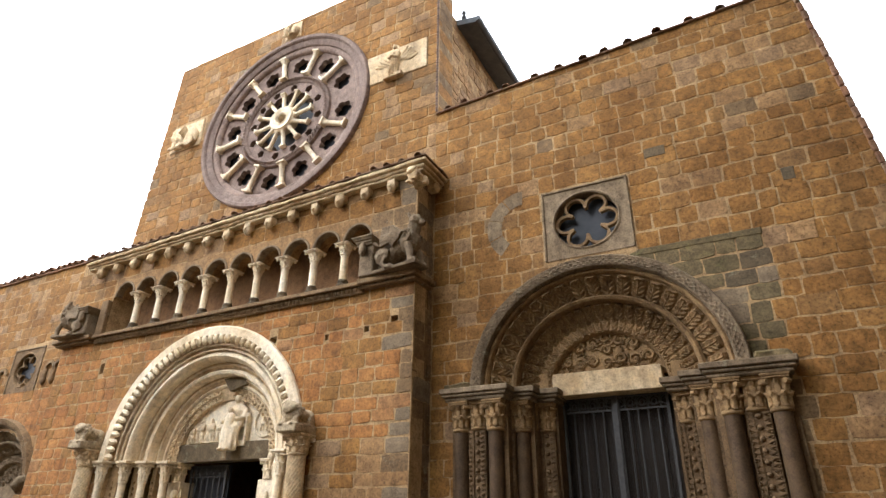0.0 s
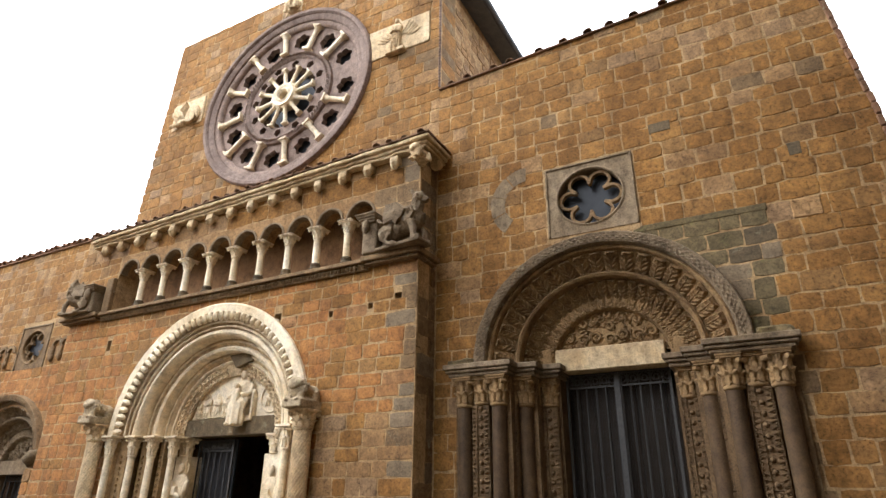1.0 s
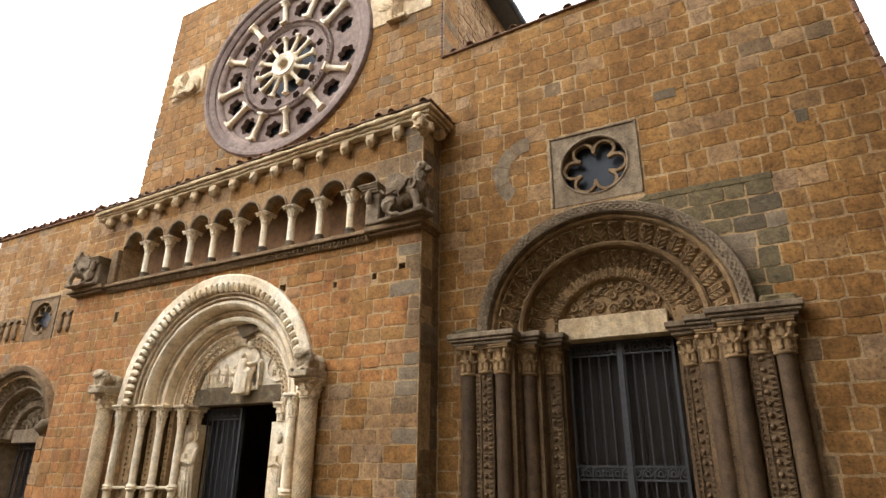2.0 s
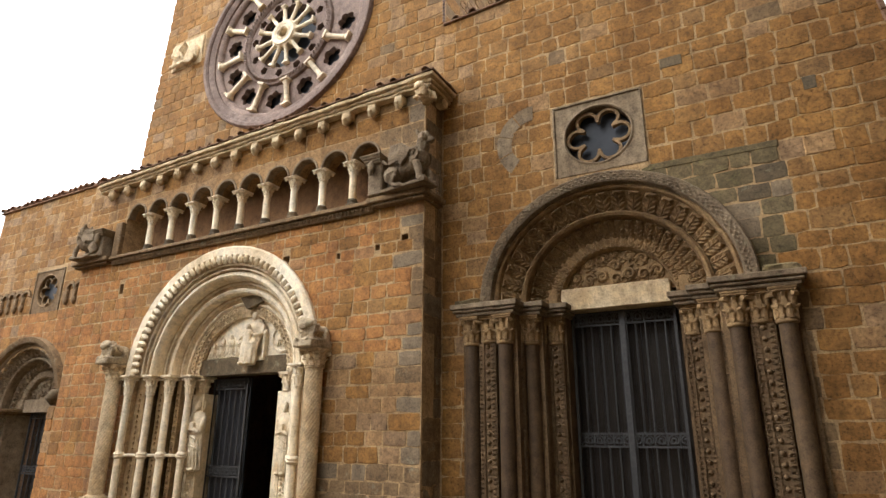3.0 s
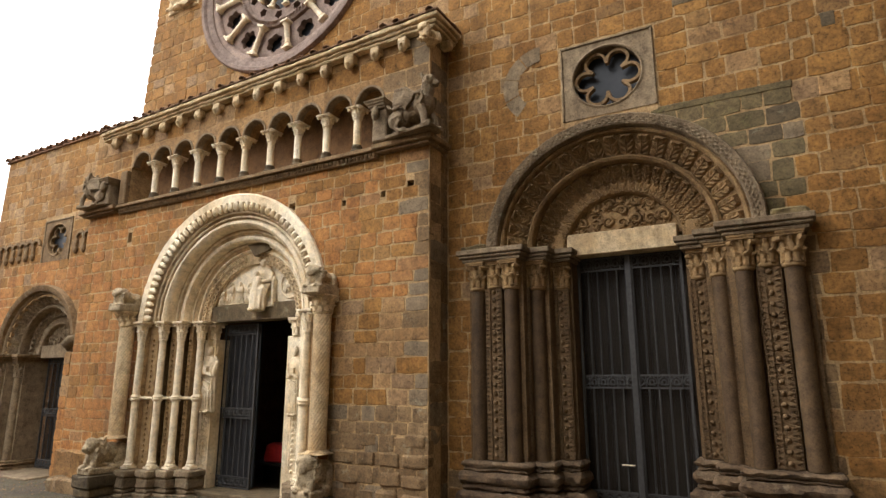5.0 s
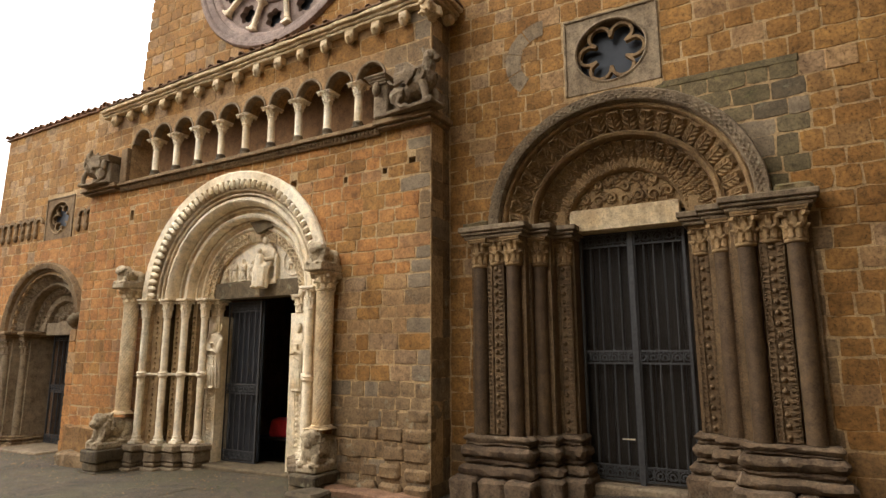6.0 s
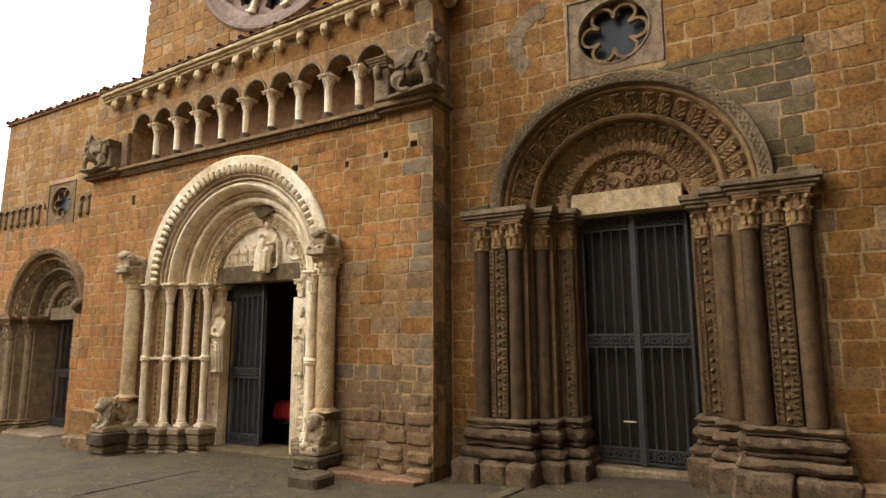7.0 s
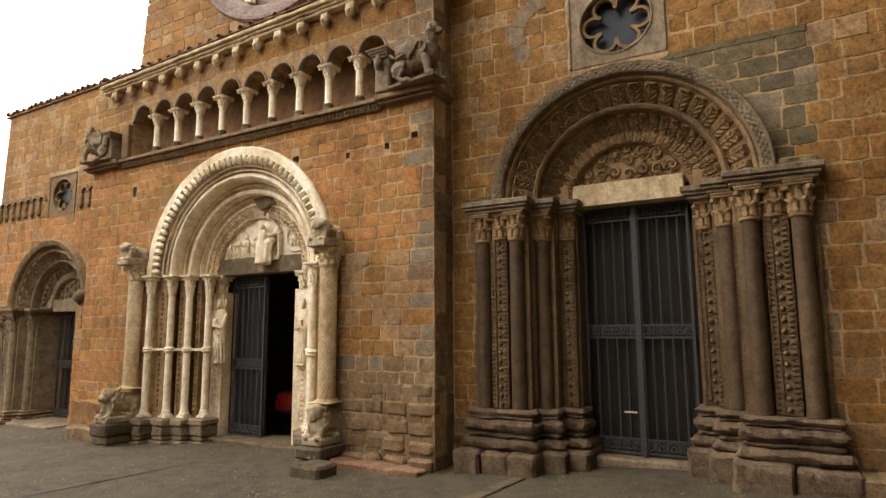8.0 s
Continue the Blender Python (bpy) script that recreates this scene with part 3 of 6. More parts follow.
def column(parent, x, y, z0, z1, r, mat, capmat, base=0.16, cap=0.3, w=None, twist=0, knot=None):
    """Base, shaft and capital between two levels."""
    w = w or r * 3.0
    if base:
        piece("column_base", shared(("column_base", r, base, mat.name), lambda: base_bm(r, base), mat), parent, pose(x, y, z0))
    h = z1 - z0 - base - cap
    sh = piece("column_shaft", shared(("column_shaft", r, round(h, 3), mat.name, twist), lambda: shaft_bm(r, h, twist), mat), parent, pose(x, y, z0 + base))
    piece("capital", shared(("capital", r, cap, round(w, 3), capmat.name), lambda: capital_bm(r, cap, w), capmat), parent, pose(x, y, z1 - cap))
    if knot:
        def kb():
            b = bmesh.new()
            return lathe(b, [(r * 1.0, -0.05), (r * 1.3, -0.04), (r * 1.45, -0.015), (r * 1.2, 0.0), (r * 1.45, 0.015), (r * 1.3, 0.04), (r * 1.0, 0.05)], n=16)
        piece("shaft_ring", shared(("shaft_ring", r, mat.name), kb, mat), parent, pose(x, y, knot))


def pilaster_bm(w, h, d, style):
    """A pilaster of stacked stones with toothed edges and a row of bosses; its foot is at z = 0, its face at y = 0."""
    bm = bmesh.new()
    n = max(1, round(h / 0.5))
    for i in range(n):
        z0, z1 = h * i / n + 0.004, h * (i + 1) / n - 0.004
        box(bm, -w / 2, w / 2, 0.02, d, z0, z1)
        for s in (-1, 1):
            box(bm, *sorted((s * w * 0.465, s * w * 0.5)), 0.008, 0.03, z0, z1)
            box(bm, *sorted((s * w * 0.2, s * w * 0.24)), 0.004, 0.03, z0, z1)
    pitch = 0.05 if style != "leaf" else 0.042
    n = int(h / pitch)
    for i in range(n):
        z = (i + 0.5) * h / n
        for s in (-1, 1):
            a, b = (0.2, 0.49) if style != "braid" or s > 0 else (0.22, 0.56)
            tri = [(s * w * a, z - pitch * 0.44), (s * w * a, z + pitch * 0.44), (s * w * b, z)]
            f = [bm.verts.new((x, 0.0, q)) for x, q in tri]
            g = [bm.verts.new((x, 0.036, q)) for x, q in tri]
            bm.faces.new(f if s > 0 else f[::-1])
            for q in range(3):
                bm.faces.new((f[q], f[(q + 1) % 3], g[(q + 1) % 3], g[q]))
            blob(bm, (s * w * 0.42, 0.018, z + pitch / 2), (w * 0.05, 0.02, pitch * 0.22), (0, 0, 0), 1)
    n = int(h / (0.098 if style != "leaf" else 0.07))
    for i in range(n):
        z = (i + 0.5) * h / n
        q = w * 0.125
        blob(bm, (0, 0.02, z), (q, 0.034, q * (1.0 if style == "boss" else 1.15)), (0, 0, 0), 2)
    return weather(bm, 0.005, 24.0)


def pilaster(parent, x, y, z0, z1, w, d, mat, style="boss", turn=0):
    piece("carved_pilaster", shared(("carved_pilaster", w, round(z1 - z0, 3), d, style, mat.name), lambda: pilaster_bm(w, z1 - z0, d, style), mat), parent, pose(x, y, z0, 0, 0, turn))


def leaf_bm(r0, r1, y0, y1, ang, lobes=5, deep=0.026):
    """One carved voussoir of a leaf ring: a lobed leaf with a midrib and a curled tip in low relief, standing over the ring's centre."""
    bm = bmesh.new()
    ha = ang / 2
    L = math.hypot(r1 - r0, y1 - y0)
    nr, ny = (y0 - y1) / L, -(r1 - r0) / L
    nu, nv = 18, 16
    rows = []
    for j in range(-1, nv + 2):
        v = min(max(j / nv, 0), 1)
        row = []
        for i in range(-1, nu + 2):
            u = min(max(2 * i / nu - 1, -1), 1)
            e = abs(u)
            ridge = 0.5 + 0.5 * math.cos(2 * math.pi * (v * lobes - e * e * 1.1))
            inside = min(max((0.96 - 0.25 * v ** 3 - 0.16 * (1 - ridge) - e) / 0.1, 0), 1) * min(max(v / 0.06, 0), 1)
            groove = 1 if e < 0.05 or 0.12 < e < 0.78 and ridge < 0.16 else 0
            h = 0.002 + deep * inside * (0.35 + 0.45 * (1 - e * e) + 0.4 * ridge * e) - deep * 0.45 * inside * groove
            h += deep * 1.2 * inside * max(0, (v - 0.82) / 0.18)
            if i in (-1, nu + 1) or j in (-1, nv + 1):
                h = -0.03
            r, y = r0 + (r1 - r0) * v + nr * h, y1 + (y0 - y1) * v + ny * h
            row.append(bm.verts.new((r * math.sin(u * ha), y, r * math.cos(u * ha))))
        rows.append(row)
    for a, b in zip(rows, rows[1:]):
        for i in range(len(a) - 1):
            bm.faces.new((a[i], a[i + 1], b[i + 1], b[i]))
    return weather(bm, 0.0035, 28.0)


def archivolt(parent, cx, cz, zs, profile, mat, label="", name="archivolt", n=150):
    bm = weather(arc(bmesh.new(), 0, 0, profile, 1.0, n=n), 0.006, 9.0)
    o = part(name, bm, mat, parent, label, True)
    o.location = (cx, 0, cz)
    o.scale = (1, 1, zs)
    return o


def leaf_ring(arch, r0, r1, y0, y1, n, mat, name="leaf_voussoir", lobes=5, deep=0.026):
    ang = math.pi / n
    me = shared((name, r0, r1, y0, y1, n, mat.name), lambda: leaf_bm(r0, r1, y0, y1, ang, lobes, deep), mat)
    for i in range(n):
        piece(name, me, arch, pose(0, 0, 0, 0, -90 + math.degrees(ang) * (i + 0.5), 0))


def billet(arch, r0, r1, y, n, rows, mat):
    bm = bmesh.new()
    for j in range(rows):
        ra = r0 + (r1 - r0) * (j + 0.08) / rows
        rb = r0 + (r1 - r0) * (j + 0.92) / rows
        for i in range(n):
            if (i + j) % 2:
                continue
            a, b = math.pi * i / n, math.pi * (i + 1.15) / n
            f = [bm.verts.new((r * math.cos(t), y, r * math.sin(t))) for r, t in ((ra, a), (rb, a), (rb, b), (ra, b))]
            c = bm.verts.new(((ra + rb) / 2 * math.cos((a + b) / 2), y - 0.011, (ra + rb) / 2 * math.sin((a + b) / 2)))
            for k in range(4):
                bm.faces.new((f[k], f[(k + 1) % 4], c))
    part("billet_moulding", bm, mat, arch)


def vine_bm(w, h, seed, y=0.0, n=5):
    """A carved vine: spirals with leaves, filling a field."""
    rnd = random.Random(seed)
    bm = bmesh.new()
    for i in range(n):
        cx = -w / 2 + w * (i + 0.5) / n
        lim = h * math.sqrt(max(0.12, 1 - (2 * cx / w) ** 2))
        k = max(1, round(lim / (w / n) * 0.9))
        for j in range(k):
            cz = lim * (j + 0.5) / k
            R = min(w / n, lim / k) * 0.46
            s = 1 if (i + j) % 2 else -1
            tube(bm, [Vector((cx + s * R * (1 - t * 0.07) * math.cos(t * 0.62), y - 0.012 - 0.001 * t, cz + R * (1 - t * 0.07) * math.sin(t * 0.62))) for t in range(13)], 0.02, 5)
            for q in range(6):
                a = rnd.uniform(0, 6.28)
                blob(bm, (cx + R * 0.75 * math.cos(a), y - 0.008, cz + R * 0.75 * math.sin(a)), (R * 0.16, 0.026, R * 0.34), (0, math.degrees(a), 0), 1)
            blob(bm, (cx, y - 0.01, cz), (R * 0.3, 0.035, R * 0.3), (0, 0, 0), 1)
    for i in range(14 * n):
        x = rnd.uniform(-0.5, 0.5) * w
        z = rnd.uniform(0.02, 0.92) * h * math.sqrt(max(0.05, 1 - (2 * x / w) ** 2))
        blob(bm, (x, y - 0.004, z), (0.012, 0.022, rnd.uniform(0.02, 0.05)), (0, rnd.uniform(0, 180), 0), 1)
    return bm


def fused(ob, size):
    """Makes one worn surface of a carving's overlapping forms."""
    m = ob.modifiers.new("fuse", "REMESH")
    m.mode = "VOXEL"
    m.voxel_size = size
    m.use_smooth_shade = True
    return ob


def figure_bm(h, y=0.0, fold=7):
    """A standing robed figure in high relief, as one plain mesh; its foot is at z = 0."""
    bm = bmesh.new()
    m = Matrix.Translation((0, y + 0.02, 0)) @ Matrix.Diagonal((1, 0.62, 1, 1))
    lathe(bm, [(h * 0.10, 0), (h * 0.135, 0.02 * h), (h * 0.125, h * 0.2), (h * 0.12, h * 0.45), (h * 0.135, h * 0.62), (h * 0.142, h * 0.72), (h * 0.11, h * 0.79), (h * 0.045, h * 0.82), (h * 0.03, h * 0.86)], n=20, m=m)
    blob(bm, (0, y, h * 0.895), (h * 0.052, h * 0.058, h * 0.072), (0, 0, 0), 3)
    blob(bm, (0, y - h * 0.035, h * 0.86), (h * 0.035, h * 0.03, h * 0.045), (0, 0, 0), 2)
    lathe(bm, [(h * 0.095, 0), (h * 0.095, h * 0.02)], n=18, m=pose(0, y + h * 0.06, h * 0.9, 90, 0, 0))
    for s in (-1, 1):
        blob(bm, (s * h * 0.125, y - h * 0.01, h * 0.62), (h * 0.032, h * 0.05, h * 0.12), (0, s * 10, 0), 2)
        blob(bm, (s * h * 0.06, y - h * 0.085, h * 0.55), (h * 0.08, h * 0.03, h * 0.03), (0, s * 26, 0), 2)
        blob(bm, (s * h * 0.05, y - h * 0.06, h * 0.02), (h * 0.04, h * 0.06, h * 0.022), (0, 0, 0), 2)
    box(bm, -h * 0.045, h * 0.045, y - h * 0.12, y - h * 0.07, h * 0.55, h * 0.66)
    for i in range(fold):
        u = (i / (fold - 1) - 0.5) * 2
        blob(bm, (u * h * 0.105, y - h * 0.078 * math.sqrt(1 - 0.75 * u * u), h * 0.25), (h * 0.012, h * 0.022, h * 0.25), (0, -u * 5, 0), 2)
    for i in range(4):
        blob(bm, (h * 0.02 * (-1) ** i, y - h * 0.075, h * (0.46 - 0.06 * i)), (h * 0.1, h * 0.018, h * 0.012), (0, 24, 0), 2)
    return bm


def robe(bm, rows, folds, squash=0.7, n=40):
    """A draped form: rings of (height, half width, depth offset) with folds that fade upwards."""
    rings = []
    top = rows[-1][0]
    for z, r, y in rows:
        k = 0.1 * (1 - z / top)
        rings.append([bm.verts.new((r * (1 + k * math.cos(folds * 2 * math.pi * i / n)) * math.cos(2 * math.pi * i / n), y + squash * r * (1 + k * math.cos(folds * 2 * math.pi * i / n)) * math.sin(2 * math.pi * i / n), z)) for i in range(n)])
    for a, b in zip(rings, rings[1:]):
        for i in range(n):
            bm.faces.new((a[i], a[(i + 1) % n], b[(i + 1) % n], b[i]))
    bm.faces.new(rings[0][::-1])
    bm.faces.new(rings[-1])
    return bm


def seated_bm(h):
    """A seated robed mother with a child on her lap, on a throne, as one plain mesh."""
    bm = bmesh.new()
    robe(bm, [(0.0, h * 0.15, -h * 0.14), (h * 0.06, h * 0.17, -h * 0.15), (h * 0.24, h * 0.165, -h * 0.15), (h * 0.38, h * 0.185, -h * 0.13), (h * 0.46, h * 0.19, -h * 0.07), (h * 0.5, h * 0.15, -h * 0.02)], 9, 0.62)
    robe(bm, [(h * 0.4, h * 0.18, 0.0), (h * 0.55, h * 0.175, 0.0), (h * 0.68, h * 0.19, 0.0), (h * 0.745, h * 0.16, 0.0), (h * 0.79, h * 0.075, 0.0)], 11, 0.6)
    robe(bm, [(h * 0.72, h * 0.12, 0.01), (h * 0.82, h * 0.098, 0.01), (h * 0.92, h * 0.094, 0.01), (h * 0.985, h * 0.06, 0.01), (h * 1.0, h * 0.02, 0.01)], 8, 0.8)
    blob(bm, (0, -h * 0.055, h * 0.87), (h * 0.06, h * 0.06, h * 0.085), (0, 0, 0), 3)
    for s in (-1, 1):
        tube(bm, [Vector((s * h * 0.17, 0, h * 0.7)), Vector((s * h * 0.2, -h * 0.06, h * 0.55)), Vector((s * h * 0.1, -h * 0.17, h * 0.5))], h * 0.045, 8)
        blob(bm, (s * h * 0.07, -h * 0.24, h * 0.015), (h * 0.04, h * 0.07, h * 0.03), (0, 0, 0), 2)
        box(bm, s * h * 0.25 - 0.018, s * h * 0.25 + 0.018, -0.05, 0.05, h * 0.08, h * 0.56)
        blob(bm, (s * h * 0.25, -0.01, h * 0.585), (0.028, 0.028, 0.03), (0, 0, 0), 2)
    box(bm, -h * 0.27, h * 0.27, -0.05, 0.05, h * 0.08, h * 0.16)
    box(bm, -h * 0.27, h * 0.27, -0.03, 0.05, h * 0.4, h * 0.44)
    robe(bm, [(h * 0.36, h * 0.08, -h * 0.2), (h * 0.5, h * 0.085, -h * 0.19), (h * 0.585, h * 0.075, -h * 0.17), (h * 0.615, h * 0.03, -h * 0.17)], 7, 0.7, 24)
    blob(bm, (-h * 0.02, -h * 0.18, h * 0.66), (h * 0.045, h * 0.048, h * 0.058), (0, 0, 0), 3)
    return weather(bm, 0.004, 16.0)


def weather(bm, amount, size=5.0):
    """Wears a carving: coarse dents and finer pitting."""
    for v in bm.verts:
        v.co += Vector(noise.noise_vector(v.co * size)) * amount + Vector(noise.noise_vector(v.co * size * 4.3)) * amount * 0.45
    return bm


def beast_bm(l, h, w, mane=True, seed=1, wear=0.028):
    """A worn crouching stone beast, its head towards +x, its foot at z = 0."""
    rnd = random.Random(seed)
    bm = bmesh.new()
    blob(bm, (-l * 0.06, 0, h * 0.46), (l * 0.42, w * 0.44, h * 0.32), (0, -4, 0), 4)
    blob(bm, (-l * 0.3, 0, h * 0.4), (l * 0.2, w * 0.5, h * 0.38), (0, 0, 0), 3)
    blob(bm, (l * 0.24, 0, h * 0.5), (l * 0.2, w * 0.48, h * 0.42), (0, 0, 0), 3)
    blob(bm, (l * 0.36, 0, h * 0.72), (l * 0.16, w * 0.4, h * 0.26), (0, 10, 0), 3)
    blob(bm, (l * 0.47, 0, h * 0.64), (l * 0.09, w * 0.26, h * 0.16), (0, 0, 0), 3)
    for s in (-1, 1):
        blob(bm, (l * 0.32, s * w * 0.27, h * 0.2), (l * 0.09, w * 0.17, h * 0.3), (0, -10, 0), 3)
        blob(bm, (l * 0.42, s * w * 0.27, h * 0.07), (l * 0.13, w * 0.17, h * 0.09), (0, 0, 0), 2)
        blob(bm, (-l * 0.28, s * w * 0.36, h * 0.26), (l * 0.18, w * 0.16, h * 0.3), (0, 25, 0), 3)
        blob(bm, (-l * 0.14, s * w * 0.38, h * 0.06), (l * 0.18, w * 0.13, h * 0.08), (0, 0, 0), 2)
        if mane:
            for i in range(22):
                a = rnd.uniform(-0.3, 1.5)
                blob(bm, (l * rnd.uniform(0.08, 0.38), s * w * 0.46 * math.cos(a), h * (0.5 + 0.4 * math.sin(a))), (l * 0.026, w * 0.05, h * 0.09), (rnd.uniform(-30, 30), rnd.uniform(-40, 20), 0), 2)
        else:
            for i in range(8):
                blob(bm, (l * 0.02 - i * l * 0.028, s * w * 0.46, h * (0.74 - 0.045 * i)), (l * 0.15, w * 0.09, h * 0.022), (0, 34 + 2 * i, 0), 3)
            for i in range(5):
                blob(bm, (l * (0.1 + 0.06 * i), s * w * 0.42, h * (0.4 + 0.06 * (i % 2))), (l * 0.02, w * 0.08, h * 0.16), (0, 20, 0), 2)
    blob(bm, (-l * 0.46, w * 0.2, h * 0.3), (l * 0.035, w * 0.09, h * 0.25), (0, 20, 0), 2)
    blob(bm, (0, 0, h * 0.12), (l * 0.4, w * 0.36, h * 0.14), (0, 0, 0), 3)
    return weather(bm, min(wear, h * 0.07), 6.0)


def scroll_frieze(bm, x0, x1, y, z0, z1, n):
    """A strip of paired iron C-scrolls between two rails."""
    w = (x1 - x0) / n
    h = z1 - z0
    for i in range(n):
        cx = x0 + w * (i + 0.5)
        for s in (-1, 1):
            r = h * 0.44
            pts = [Vector((cx + s * (w * 0.5 - r * 0.1) - s * r * (1 - 0.045 * t) * math.cos(t * 0.5 - 1.5), y - 0.002 * s, (z0 + z1) / 2 - r * (1 - 0.045 * t) * math.sin(t * 0.5 - 1.5))) for t in range(16)]
            tube(bm, pts, 0.0085, 5)
        tube(bm, [Vector((cx, y, z0)), Vector((cx, y, z1))], 0.008, 5)
        tube(bm, [Vector((cx - w * 0.2, y, z1 - h * 0.2)), Vector((cx, y, (z0 + z1) / 2)), Vector((cx + w * 0.2, y, z1 - h * 0.2))], 0.008, 5)
    return bm


def iron_leaf(parent, x0, x1, y, z0, z1, zm, bars, name="gate_leaf"):
    """A wrought-iron leaf: stiles and rails, round bars, three friezes of scrolls and wire netting."""
    bm = bmesh.new()
    box(bm, x0, x0 + 0.03, y - 0.015, y + 0.015, z0, z1)
    leaf = part(name, bm, IRON, parent)
    part("stile", box(bmesh.new(), x1 - 0.03, x1, y - 0.015, y + 0.015, z0, z1), IRON, leaf)
    rails = [(z0, z0 + 0.02), (z0 + 0.15, z0 + 0.17), (zm, zm + 0.022), (zm + 0.14, zm + 0.162), (z1 - 0.17, z1 - 0.15), (z1 - 0.02, z1)]
    for a, b in rails:
        part("rail", box(bmesh.new(), x0 + 0.03, x1 - 0.03, y - 0.01, y + 0.01, a, b), IRON, leaf)
    for a, b in ((z0 + 0.02, z0 + 0.15), (zm + 0.022, zm + 0.14), (z1 - 0.15, z1 - 0.02)):
        part("scroll_frieze", scroll_frieze(bmesh.new(), x0 + 0.03, x1 - 0.03, y, a, b, max(2, round((x1 - x0) / 0.13))), IRON, leaf)
    for i in range(bars):
        x = x0 + 0.015 + (x1 - x0 - 0.03) * (i + 1) / (bars + 1)
        for a, b in ((z0 + 0.17, zm), (zm + 0.162, z1 - 0.17)):
            if i % 2:
                part("bar", lathe(bmesh.new(), [(0.011, 0), (0.011, b - a)], (x, y, a), 8), IRON, leaf)
            else:
                pts = [Vector((x + 0.0022 * math.cos(t * 1.3), y + 0.0022 * math.sin(t * 1.3), a + (b - a) * t / 110)) for t in range(111)]
                part("twisted_bar", tube(bmesh.new(), pts, 0.011, 5), IRON, leaf)
    bm = bmesh.new()
    w, h, p = x1 - x0, z1 - z0, 0.036
    k = -int(h / p)
    while k * p < w:
        for s in (1, -1):
            a, b = k * p, k * p + h
            u0, u1 = max(a, 0), min(b, w)
            if u1 > u0:
                v0, v1 = u0 - a, u1 - a
                xs = (x0 + u0, x0 + u1) if s > 0 else (x1 - u0, x1 - u1)
                q = 0.0009
                f = [bm.verts.new(c) for c in ((xs[0] - q, y + 0.03, z0 + v0), (xs[0] + q, y + 0.03, z0 + v0), (xs[1] + q, y + 0.03, z0 + v1), (xs[1] - q, y + 0.03, z0 + v1))]
                g = [bm.verts.new(v.co + Vector((0, 0.003, 0))) for v in f]
                bm.faces.new(f)
                bm.faces.new(g[::-1])
                for i in range(4):
                    bm.faces.new((f[i], g[i], g[(i + 1) % 4], f[(i + 1) % 4]))
        k += 1
    part("wire_netting", bm, WIRE, leaf)
    return leaf


def moulded(bm, x0, x1, yf, yb, z0, z1, steps, bevel=0.012):
    """Stacked courses of a moulding: (part of the height, how far it stands out)."""
    z = z0
    for share, out in steps:
        h = (z1 - z0) * share
        box(bm, x0 - out, x1 + out, yf - out, yb, z, z + h - 0.003, min(bevel, h * 0.4))
        z += h
    return bm


